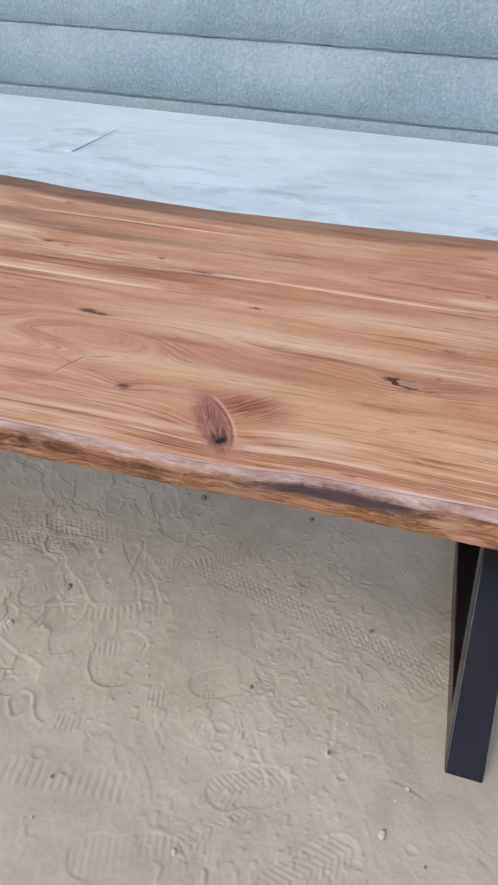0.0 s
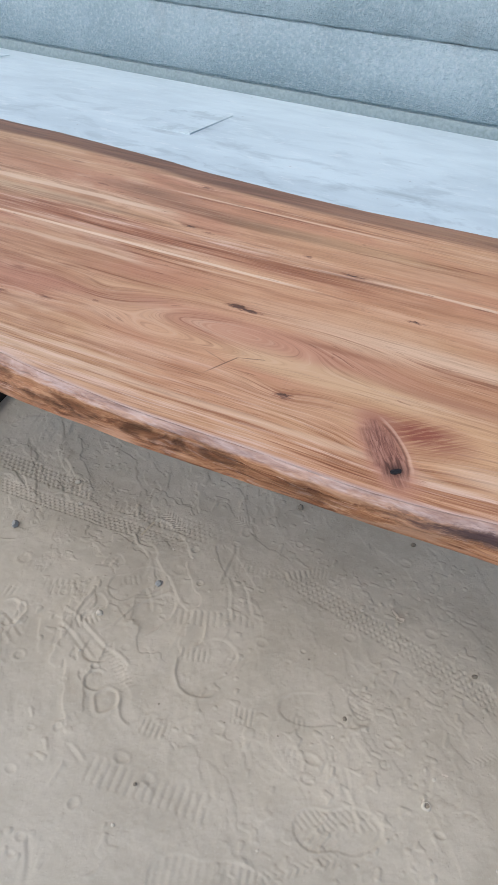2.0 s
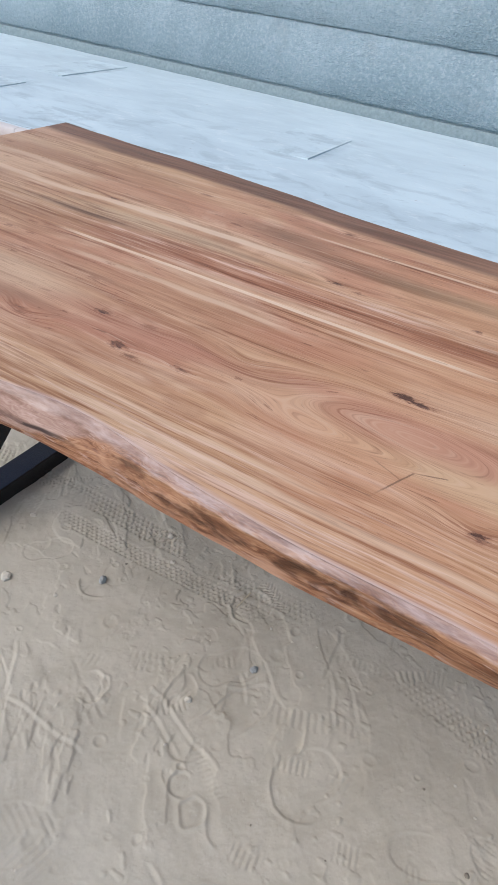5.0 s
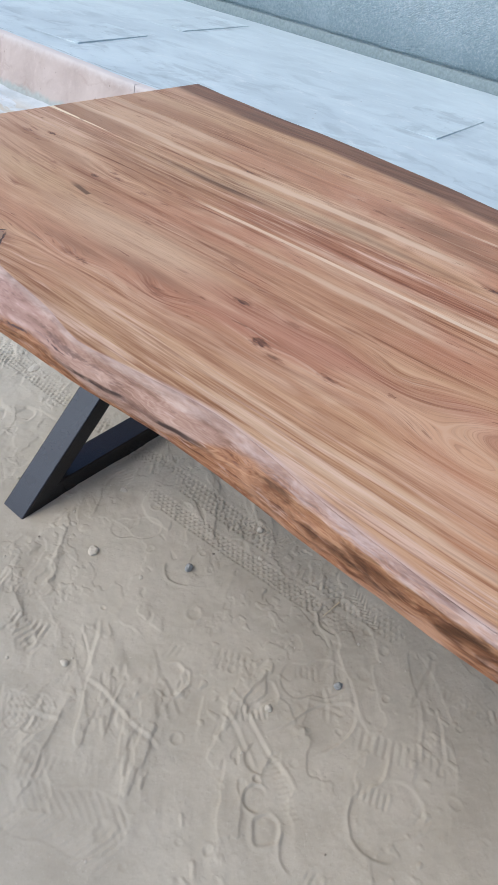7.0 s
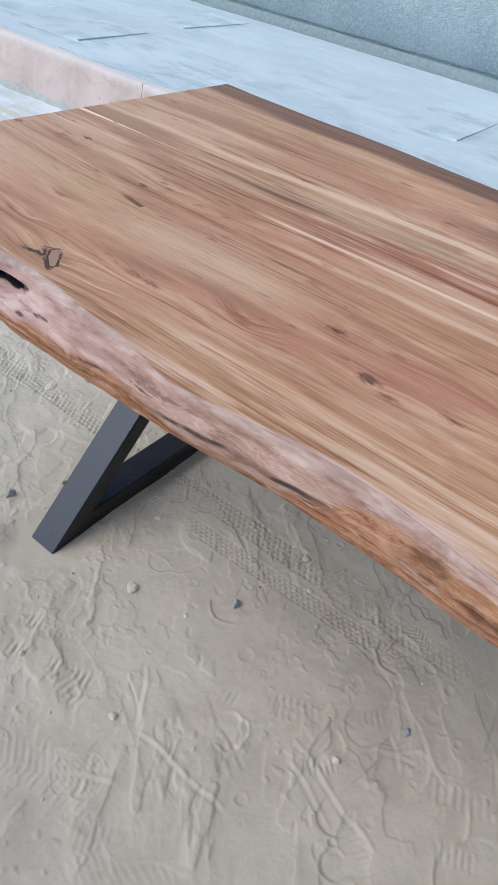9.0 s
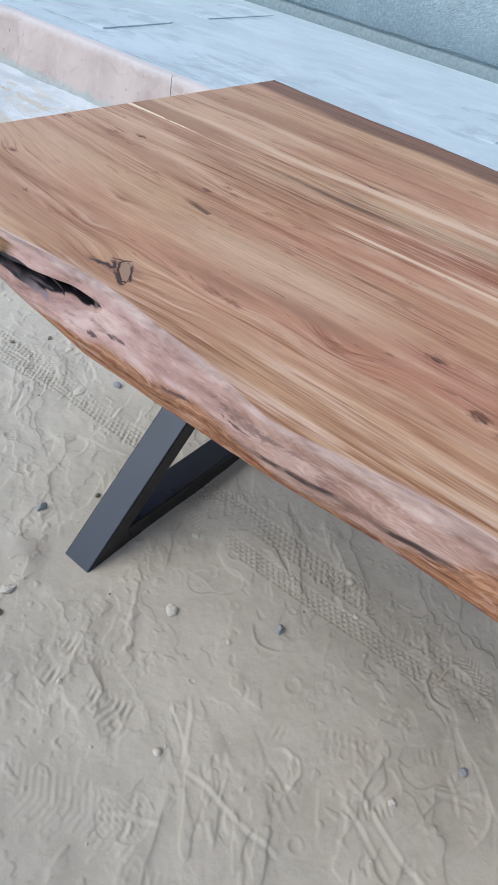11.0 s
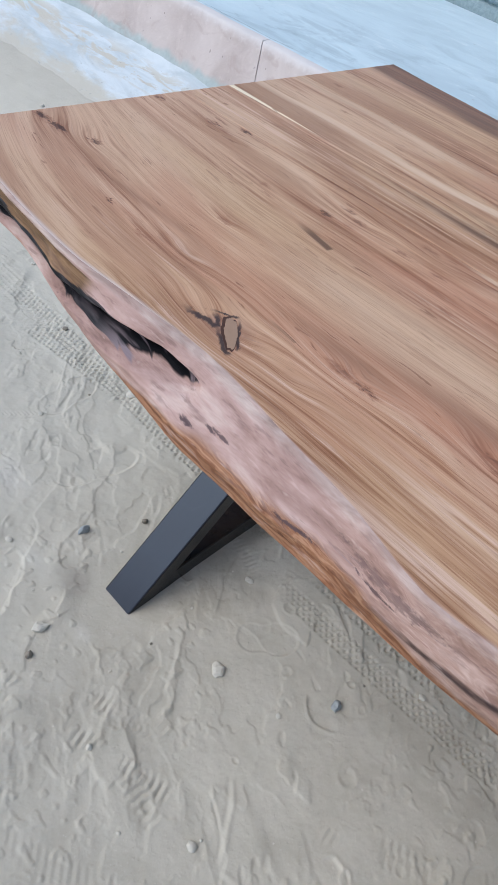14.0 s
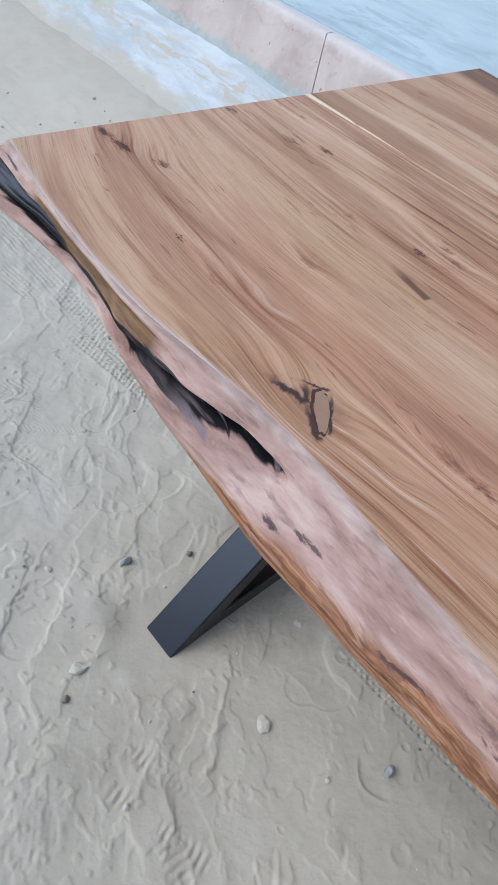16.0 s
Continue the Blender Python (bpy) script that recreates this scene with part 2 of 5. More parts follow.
    wedge = g.m("SUBTRACT", g.m("ABSOLUTE", g.m("SUBTRACT", y, 1.4680)), g.m("MULTIPLY", g.m("SUBTRACT", -0.98, x), 0.026))
    col = g.mix(g.m("MULTIPLY", g.step(wedge, 0.0012, -0.0012), g.step(x, -0.96, -1.03)), col, (.86, .72, .52))
    # dark heartwood strip at the far bark edge, and smoky clouds
    grain = g.m("ADD", g.m("MULTIPLY", lines, 0.4), g.m("MULTIPLY", cloud, 0.6))
    strip = g.step(g.m("ADD", g.attr("far_edge"), g.m("MULTIPLY", g.m("SUBTRACT", broad, 0.5), 0.05)), 0.105, 0.070)
    col = g.mix(g.m("MULTIPLY", strip, g.step(x, 0.5, -0.2, 0.60, 0.90)), col, g.mix(g.step(g.m("ADD", g.m("MULTIPLY", lines, 0.5), g.m("MULTIPLY", bands, 0.5)), 0.36, 0.62), (.085, .040, .028), (.23, .115, .074)))
    for cx, cy, a, b, f, c in ((-0.30, 1.640, .20, .055, .75, (.200, .112, .066)), (-0.06, 1.590, .36, .040, .75, (.200, .105, .060)), (-0.68, 1.452, .26, .022, .85, (.130, .066, .042)),
                               (-0.62, 1.075, .12, .022, .60, (.240, .120, .070)), (-0.50, 1.105, .20, .024, .65, (.260, .130, .078)), (0.26, 1.445, .16, .010, .80, (.160, .062, .034)),
                               (0.30, 1.182, .12, .012, .65, (.300, .125, .070)), (0.48, 1.130, .16, .022, .45, (.330, .145, .085)), (0.72, 1.185, .16, .030, .45, (.300, .140, .085)),
                               (0.16, 1.465, .30, .014, .45, (.240, .095, .052)), (-1.02, 1.305, .24, .032, .55, (.340, .175, .095)), (-0.96, 1.078, .17, .010, .60, (.250, .120, .070)), (-0.80, 1.030, .10, .012, .45, (.300, .150, .090)), (-0.88, 1.42, .26, .025, .40, (.36, .19, .11)), (-0.86, 1.005, .10, .020, .25, (.400, .225, .130)),
                               (0.62, 1.474, .30, .005, .55, (.200, .090, .050)), (-0.30, 1.490, .22, .014, .45, (.250, .125, .075))):
        col = g.mix(g.m("MULTIPLY", g.m("MULTIPLY", g.spot(p, cx, cy, a, b), g.step(grain, 0.64, 0.42, 0.55, 1.15)), f), col, c)
    # short red-brown flecks along the grain
    fleck = along(18.0, 110.0, 3.0, 0.55, 0.6)
    col = g.mix(g.m("MULTIPLY", g.step(fleck, 0.655, 0.70), g.step(hue, 0.40, 0.60, 0.15, 0.7)), col, (.20, .085, .048))
    # a hair crack and a pitch streak
    for x0, y0, x1, y1, w, f in ((0.150, 1.016, 0.178, 1.084, .0013, .8), (0.175, 1.083, 0.215, 1.098, .0012, .7), (0.08, 1.015, 0.152, 1.017, .0012, .45), (0.118, 1.085, 0.17, 1.062, .0013, .4),
                                 (-0.828, 1.226, -0.763, 1.213, .0058, .95), (-0.71, 1.048, -0.665, 1.043, .0020, .5)):
        dx, dy = x1 - x0, y1 - y0
        size = math.hypot(dx, dy)
        ax, ay = g.m("SUBTRACT", x, x0), g.m("ADD", g.m("SUBTRACT", y, y0), g.m("MULTIPLY", g.m("SUBTRACT", cloud, 0.5), 0.012))
        u = g.m("ADD", g.m("MULTIPLY", ax, dx / size ** 2), g.m("MULTIPLY", ay, dy / size ** 2))
        v = g.m("ABSOLUTE", g.m("SUBTRACT", g.m("MULTIPLY", ay, dx / size), g.m("MULTIPLY", ax, dy / size)))
        inside = g.m("MULTIPLY", g.m("MULTIPLY", g.step(u, -0.05, 0.5), g.step(u, 1.03, 0.97)), g.step(v, w * 1.2, w * 0.5))
        col = g.mix(g.m("MULTIPLY", inside, f), col, (.150, .078, .046))
    # the large leaning knot, red-brown with a pale lip, and its fan of red fibres
    lx = g.m("ADD", x, g.m("MULTIPLY", g.m("SUBTRACT", y, 0.985), 0.50))
    turb = g.noise(p, (30, 30, 1), 1.0, 4.0, 0.6, 1.2)
    fx, fy = g.m("MULTIPLY", g.m("SUBTRACT", lx, 0.421), 1 / .027), g.m("MULTIPLY", g.m("SUBTRACT", y, 0.982), 1 / .058)
    rad = g.m("SQRT", g.m("ADD", g.m("MULTIPLY", fx, fx), g.m("MULTIPLY", fy, fy)))
    even = g.m("ADD", rad, g.m("MULTIPLY", g.m("SUBTRACT", cloud, 0.5), 0.35))
    rad = g.m("ADD", rad, g.m("MULTIPLY", g.m("SUBTRACT", turb, 0.5), 0.9))
    strands = g.noise(g.join(lx, y, 0.0), (230, 26, 1), 1.0, 4.0, 0.6, 1.6)
    col = g.mix(g.step(rad, 1.75, 0.75, 0.0, 0.78), col, (.470, .225, .150))
    fan = g.noise(g.join(g.m("SUBTRACT", y, g.m("MULTIPLY", x, 0.9)), g.m("ADD", x, y), 0.0), (150, 10, 1), 1.0, 3.0, 0.6, 0.5)
    col = g.mix(g.m("MULTIPLY", g.m("MULTIPLY", g.spot(p, 0.460, 1.036, .092, .056), g.step(fan, 0.64, 0.42, 0.45, 1.2)), 1.0), col, (.270, .085, .052))
    col = g.mix(g.m("MULTIPLY", g.spot(p, 0.395, 1.045, .045, .022), 0.6), col, (.330, .130, .085))
    col = g.mix(g.m("MULTIPLY", g.spot(p, 0.560, 0.985, .10, .030), 0.55), col, (.72, .52, .37))
    col = g.mix(g.step(rad, 1.20, 0.55, 0.0, 0.90), col, g.ramp(strands, (0.36, (.100, .040, .028)), (0.47, (.225, .092, .064)), (0.60, (.385, .195, .140))))
    lip = g.m("MULTIPLY", g.step(g.m("ABSOLUTE", g.m("SUBTRACT", even, 1.10)), 0.11, 0.03), g.m("MULTIPLY", g.step(fx, 0.2, 0.7), g.step(fy, -0.7, -0.2)))
    col = g.mix(g.m("MULTIPLY", lip, 0.45), col, (.70, .48, .35))
    rim = g.m("MULTIPLY", g.step(g.m("ABSOLUTE", g.m("SUBTRACT", even, 0.92)), 0.09, 0.02), g.m("MULTIPLY", g.step(fx, 0.1, 0.6), g.step(fy, -0.9, -0.4)))
    col = g.mix(g.m("MULTIPLY", rim, 0.55), col, (.075, .028, .020))
    col = g.mix(g.m("MULTIPLY", g.spot(p, 0.443, 0.951, .020, .022), 0.9), col, (.055, .024, .018))
    # dark-stained wood about the resin-filled knot
    col = g.mix(g.m("MULTIPLY", g.m("MULTIPLY", g.spot(p, -0.712, 0.998, .050, .034), g.step(turb, 0.62, 0.42)), 0.7), col, (.230, .110, .075))
    for x0, y0, x1, y1, w in ((-0.768, .988, -.722, .990, .0046), (-0.748, 1.007, -.722, 1.021, .0026), (-0.742, 1.008, -.722, .992, .0034), (-.723, 1.0225, -.686, .984, .0016), (-.726, .993, -.686, .972, .0042)):
        dx, dy = x1 - x0, y1 - y0
        size = math.hypot(dx, dy)
        ax, ay = g.m("SUBTRACT", x, x0), g.m("ADD", g.m("SUBTRACT", y, y0), g.m("MULTIPLY", g.m("SUBTRACT", turb, 0.5), 0.016))
        u = g.m("ADD", g.m("MULTIPLY", ax, dx / size ** 2), g.m("MULTIPLY", ay, dy / size ** 2))
        v = g.m("ABSOLUTE", g.m("SUBTRACT", g.m("MULTIPLY", ay, dx / size), g.m("MULTIPLY", ax, dy / size)))
        v = g.m("ADD", v, g.m("MULTIPLY", g.m("SUBTRACT", strands, 0.5), 0.006))
        inside = g.m("MULTIPLY", g.m("MULTIPLY", g.step(u, -0.05, 0.45), g.step(u, 1.05, 0.92)), g.step(v, w * 1.15, w * 0.35))
        col = g.mix(g.m("MULTIPLY", inside, 0.92), col, (.042, .028, .030))
    # marks and small knots: brown halo, ragged dark heart
    torn = g.t.nodes.new("ShaderNodeTexNoise")
    g.put(torn.inputs["Vector"], g.v("MULTIPLY", p, (110, 230, 1)))
    torn.inputs["Scale"].default_value, torn.inputs["Detail"].default_value, torn.inputs["Roughness"].default_value = 1.0, 4.0, 0.65
    bent = g.v("ADD", p, g.v("MULTIPLY", g.v("SUBTRACT", torn.outputs["Color"], (.5, .5, .5)), (.050, .019, 0)))
    heart = 0.0
    for kx, ky, a, b, f in MARKS:
        d = g.v("LENGTH", g.v("MULTIPLY_ADD", bent, (1 / (a * 1.35), 1 / (b * 1.35), 0), (-kx / (a * 1.35), -ky / (b * 1.35), 0)))
        heart = g.m("MAXIMUM", heart, g.step(d, 1.15, 0.0, 0.0, f * 1.2))
    col = g.mix(g.step(heart, 0.05, 0.60, 0.0, 0.62), col, (.290, .125, .072))
    core = g.m("MULTIPLY", g.step(heart, 0.46, 0.85), g.step(lines, 0.62, 0.45, 0.45, 1.0))
    col = g.mix(g.m("MULTIPLY", core, 0.92), col, g.mix(lines, (.040, .018, .014), (.130, .060, .042)))
    # pale arris at the near edge; its whiter left part is a painted highlight
    col = g.mix(g.m("MULTIPLY", g.step(g.attr("near_edge"), g.m("ADD", g.step(x, -0.80, -0.70, 0.011, 0.007), g.step(x, -0.45, -0.20, 0.0, 0.006)), 0.002, 0.0, 0.85), g.step(cloud, 0.35, 0.6, 0.7, 1.0)), col, g.mix(g.step(x, -0.75, -0.5), (.74, .67, .63), (.66, .52, .48)))
    rough = g.step(hair, 0.3, 0.75, 0.36, 0.50)
    return g.done(col, rough, 0.0, g.bump(g.m("ADD", hair, g.m("MULTIPLY", core, -0.8)), 0.0004, 0.4), 0.20)


def wood_edge():
    g = Graph("bark-side sapwood")
    p = g.obj
    x, y, z = g.xyz(p)
    cloud = g.noise(p, (7, 22, 30), 1.0, 4.0, 0.65, 0.6)
    soft = g.noise(p, (14, 44, 70), 1.0, 4.0, 0.62, 0.4)
    fibre = g.noise(p, (8, 170, 300), 1.0, 3.0, 0.65)
    rings = g.line_noise(g.m("ADD", g.m("ADD", z, g.m("MULTIPLY", cloud, 0.062)), g.m("MULTIPLY", y, 0.6)), 150.0, 3.0, 0.6)
    pink = g.ramp(g.m("ADD", g.m("MULTIPLY", cloud, 0.6), g.m("MULTIPLY", soft, 0.4)), (0.34, (.22, .130, .108)), (0.42, (.345, .215, .178)), (0.52, (.460, .306, .260)), (0.66, (.61, .465, .405)))
    brown = g.ramp(g.m("ADD", g.m("MULTIPLY", rings, 0.65), g.m("MULTIPLY", fibre, 0.35)), (0.34, (.088, .034, .018)), (0.46, (.262, .116, .060)), (0.62, (.425, .232, .130)))
    blotch = g.step(g.noise(p, (11, 16, 30), 1.0, 5.0, 0.68, 1.6), 0.52, 0.64, 0.0, 0.85)
    brown = g.mix(g.m("MULTIPLY", blotch, g.step(x, -0.25, 0.0, 0.25, 0.65)), brown, g.mix(soft, (.035, .016, .010), (.16, .070, .036)))
    # the saw-cut face below is brown and grows upwards along the board
    limit = g.m("ADD", g.m("SUBTRACT", g.step(x, -0.82, -0.60, 0.709, 0.733), g.step(x, -0.48, -0.36, 0.0, 0.017)), g.step(x, -0.30, -0.10, 0.0, 0.038))
    low = g.step(g.m("SUBTRACT", g.m("ADD", z, g.m("MULTIPLY", g.m("SUBTRACT", cloud, 0.5), 0.012)), limit), 0.003, -0.003)
    warm = g.ramp(g.m("ADD", g.m("MULTIPLY", rings, 0.45), g.m("MULTIPLY", soft, 0.55)), (0.36, (.195, .105, .074)), (0.50, (.350, .215, .160)), (0.64, (.50, .345, .275)))
    pink = g.mix(g.step(x, -0.55, -0.36, 0.0, 0.8), pink, warm)
    col = g.mix(low, pink, brown)
    crack = g.m("ABSOLUTE", g.m("SUBTRACT", g.m("ADD", z, g.m("MULTIPLY", g.m("SUBTRACT", g.noise(p, (6, 1, 1), 1.0, 3.0), 0.5), 0.016)), 0.7285))
    crack = g.m("MULTIPLY", g.m("MULTIPLY", g.step(crack, 0.0036, 0.0008), g.step(soft, 0.38, 0.52, 0.40, 1.0)), g.m("MULTIPLY", g.step(x, -0.50, -0.42), g.step(x, -0.16, -0.24)))
    col = g.mix(g.m("MULTIPLY", crack, 0.95), col, (.042, .026, .023))
    pits = g.noise(p, (22, 90, 160), 1.0, 3.0, 0.7)
    col = g.mix(g.m("MULTIPLY", g.step(pits, 0.56, 0.70), 0.45), col, (.15, .085, .075))
    col = g.mix(g.m("MULTIPLY", g.step(pits, 0.44, 0.30), 0.35), col, (.62, .46, .40))
    fair = g.m("MULTIPLY", g.step(g.noise(p, (6, 14, 34), 1.0, 3.0, 0.6, 0.8), 0.50, 0.64, 0.0, 0.6), g.step(x, -0.25, -0.05))
    col = g.mix(fair, col, (.50, .30, .20))
    # rounded pale arris
    rim = g.m("ADD", g.step(x, -0.86, -0.74, 0.7540, 0.7535), g.step(x, -0.45, -0.2, 0.0, -0.0065))
    top_line = g.m("MULTIPLY", g.step(g.m("SUBTRACT", g.m("ADD", z, g.m("MULTIPLY", g.m("SUBTRACT", soft, 0.5), 0.010)), rim), 0.0, 0.004), g.m("MULTIPLY", g.step(x, -0.80, -0.30, 0.9, 0.56), g.step(pits, 0.60, 0.42, 0.45, 1.0)))
    col = g.mix(top_line, col, g.mix(g.step(x, -0.3, 0.0), g.ramp(soft, (0.35, (.31, .225, .19)), (0.62, (.56, .445, .385))), g.ramp(soft, (0.36, (.27, .20, .19)), (0.60, (.60, .50, .475)))))
    # tan face above the bark pocket, black inside with grey-violet fibres on its floor
    tan = g.m("MULTIPLY", g.step(g.attr("shelf"), 0.25, 0.65), g.step(soft, 0.2, 0.5, 0.75, 1.0))
    col = g.mix(tan, col, g.ramp(g.m("ADD", g.m("MULTIPLY", fibre, 0.5), g.m("MULTIPLY", cloud, 0.5)), (0.36, (.085, .045, .024)), (0.50, (.205, .118, .062)), (0.66, (.34, .215, .125))))
    strand = g.noise(g.join(g.m("ADD", x, g.m("MULTIPLY", z, 1.5)), g.m("MULTIPLY", y, 0.2), z), (7, 20, 170), 1.0, 3.0, 0.5, 0.6)
    inner = g.attr("pocket")
    hole = g.m("ADD", inner, g.m("MULTIPLY", g.m("SUBTRACT", strand, 0.5), 1.1))
    wet = g.m("MAXIMUM", g.step(hole, 0.26, 0.36), g.step(inner, 0.42, 0.55))
    bed = g.m("MULTIPLY", g.m("MULTIPLY", g.step(inner, 0.84, 0.70), g.step(x, -0.83, -0.765)), g.step(strand, 0.42, 0.50))
    fibres = g.m("MAXIMUM", bed, g.m("MULTIPLY", g.step(strand, 0.52, 0.66), g.step(x, -0.98, -1.12, 0.25, 0.9)))
    col = g.mix(wet, col, g.mix(fibres, (.005, .005, .007), g.mix(g.step(x, -0.95, -0.82), (.075, .085, .105), (.23, .178, .188))))
    # brown swirls in the right half
    eddy = g.noise(p, (9, 18, 30), 1.0, 4.0, 0.6, 2.2)
    for cx, cz, a, b, f in ((-0.10, .741, .035, .008, .7), (0.03, .735, .045, .015, .8), (0.13, .733, .06, .014, .75), (0.22, .737, .06, .013, .65), (-0.02, .727, .04, .010, .7), (0.36, .735, .05, .012, .5)):
        d = g.v("LENGTH", g.v("MULTIPLY_ADD", p, (1 / a, 0, 1 / b), (-cx / a, 0, -cz / b)))
        col = g.mix(g.step(g.m("ADD", d, g.m("MULTIPLY", g.m("SUBTRACT", eddy, 0.5), 2.2)), 1.05, 0.35, 0.0, f), col, g.mix(g.step(eddy, 0.4, 0.6), (.035, .014, .008), (.15, .064, .033)))
    # ragged bark inclusions
    shred, torn = g.noise(p, (60, 60, 190), 1.0, 4.0, 0.7, 0.6), g.noise(p, (120, 120, 420), 1.0, 3.0, 0.6, 0.8)
    for cx, cz, a, b, f in ((0.605, .742, .150, .013, .96), (-0.662, .7325, .010, .0012, .95), (-0.640, .7380, .008, .0010, .9), (-0.626, .7395, .012, .0009, .85), (-0.525, .731, .022, .0013, .9), (-0.45, .7385, .020, .0014, .8), (-0.44, .745, .05, .004, .5)):
        d = g.v("LENGTH", g.v("MULTIPLY_ADD", p, (1 / a, 0, 1 / b), (-cx / a, 0, -cz / b)))
        d = g.m("ADD", d, g.m("MULTIPLY", g.m("SUBTRACT", torn, 0.5), 0.4 if a > 0.1 else 2.6))
        col = g.mix(g.step(g.m("ADD", d, g.m("MULTIPLY", g.m("SUBTRACT", shred, 0.5), 1.1)), 1.15, 0.45, 0.0, f), col, g.mix(fibre, (.030, .018, .022), (.13, .085, .088)))
    rough = g.m("SUBTRACT", g.step(fibre, 0.3, 0.7, 0.50, 0.68), g.m("MULTIPLY", wet, 0.12))
    return g.done(col, rough, 0.0, g.bump(g.m("ADD", g.m("MULTIPLY", cloud, 2.0), g.m("ADD", fibre, soft)), 0.0016, 0.7), 0.16)


def plain(name, a, b, scale=30.0, rough=0.5, metal=0.0, depth=0.0005, spec=0.5):
    g = Graph(name)
    n = g.noise(g.obj, (1, 1, 1), scale, 4.0, 0.6)
    return g.done(g.mix(n, a, b), g.step(n, 0.2, 0.8, rough - 0.08, rough + 0.1), metal, g.bump(n, depth, 0.6), spec)


def steel():
    g = Graph("black satin steel")
    p = g.obj
    n = g.noise(p, (1, 1, 1), 16.0, 3.0, 0.6)
    brushed = g.noise(p, (300, 30, 30), 1.0, 2.0)
    smudge = g.step(g.noise(p, (1, 1, 1), 11.0, 4.0, 0.65, 1.0), 0.58, 0.80, 0.0, 0.06)
    col = g.mix(smudge, g.mix(n, (.011, .0075, .0062), (.019, .0135, .0115)), (.12, .105, .095))
    # blue tint puts the sky's colour into the sheen
    g.bsdf.inputs["Specular Tint"].default_value = (.62, .78, 1.0, 1)
    return g.done(col, g.m("ADD", g.step(n, 0.3, 0.7, 0.12, 0.20), g.m("MULTIPLY", brushed, 0.10)), 0.0, None, 0.44)


def sand():
    g = Graph("fine grey river sand")
    p = g.obj
    x, y, z = g.xyz(p)
    cloud = g.noise(p, (1, 1, 1), 2.4, 4.0, 0.6)
    patch = g.noise(p, (1, 1, 1), 13.0, 4.0, 0.6)
    grain = g.noise(p, (1, 1, 1), 900.0, 2.0, 0.7)
    speck = g.cells(p, 95.0)
    col = g.mix(g.step(cloud, 0.32, 0.68), (.375, .344, .280), (.475, .441, .364))
    col = g.mix(g.step(patch, 0.3, 0.7, 0.0, 0.40), col, (.56, .525, .445))
    col = g.mix(g.step(grain, 0.35, 0.75, 0.0, 0.22), col, (.33, .295, .235))
    salt = g.noise(p, (1, 1, 1), 230.0, 3.0, 0.7)
    col = g.mix(g.step(salt, 0.40, 0.25, 0.0, 0.38), col, (.26, .235, .19))
    col = g.mix(g.step(salt, 0.60, 0.74, 0.0, 0.40), col, (.62, .585, .51))
    col = g.mix(g.step(speck, 0.06, 0.02, 0.0, 0.5), col, (.70, .66, .60))
    # open sand towards -x painted lighter, as more light falls there
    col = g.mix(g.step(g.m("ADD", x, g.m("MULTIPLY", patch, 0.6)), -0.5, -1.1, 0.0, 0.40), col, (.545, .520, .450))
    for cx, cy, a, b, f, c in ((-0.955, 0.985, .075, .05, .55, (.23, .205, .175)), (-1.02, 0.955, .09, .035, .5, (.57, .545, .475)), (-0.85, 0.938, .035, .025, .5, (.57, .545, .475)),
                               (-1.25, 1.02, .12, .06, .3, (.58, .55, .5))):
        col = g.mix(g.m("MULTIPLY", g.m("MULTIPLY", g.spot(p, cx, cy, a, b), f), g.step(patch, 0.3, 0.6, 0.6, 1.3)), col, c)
    creased = g.noise(p, (1, 1, 1), 24.0, 7.0, 0.72, 0.4)
    rough = g.bump(grain, 0.0005, 0.35, g.bump(creased, 0.0028, 0.5, g.bump(g.m("ADD", g.m("MULTIPLY", g.noise(p, (1, 1, 1), 45.0, 5.0, 0.62), g.step(patch, 0.42, 0.60, 0.25, 1.0)), g.step(g.noise(p, (1, 1, 1), 150.0, 2.0), 0.62, 0.74, 0.0, 0.22)), 0.0020, 0.6)))
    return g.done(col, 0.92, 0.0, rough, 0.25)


def stucco():
    g = Graph("rough-cast cement render")
    p = g.obj
    cloud = g.noise(p, (1, 1, 1.4), 1.7, 4.0, 0.6)
    grit = g.noise(p, (1, 1, 1), 62.0, 4.0, 0.7)
    swipe = g.noise(p, (48, 48, 60), 1.0, 3.0, 0.6, 0.3)
    pits = g.cells(p, 130.0)
    col = g.mix(g.step(cloud, 0.3, 0.7), (.275, .370, .410), (.370, .470, .515))
    col = g.mix(g.step(grit, 0.48, 0.66, 0.0, 0.55), col, (.50, .57, .60))
    col = g.mix(g.step(grit, 0.46, 0.32, 0.0, 0.45), col, (.19, .25, .275))
    col = g.mix(g.step(g.noise(p, (1, 1, 1), 5.0, 3.0), 0.55, 0.75, 0.0, 0.3), col, (.22, .26, .27))
    return g.done(col, 0.9, 0.0, g.bump(g.m("ADD", g.m("ADD", g.m("MULTIPLY", grit, 1.3), g.m("MULTIPLY", pits, 0.8)), g.m("MULTIPLY", swipe, 1.0)), 0.0075, 0.9), 0.3)


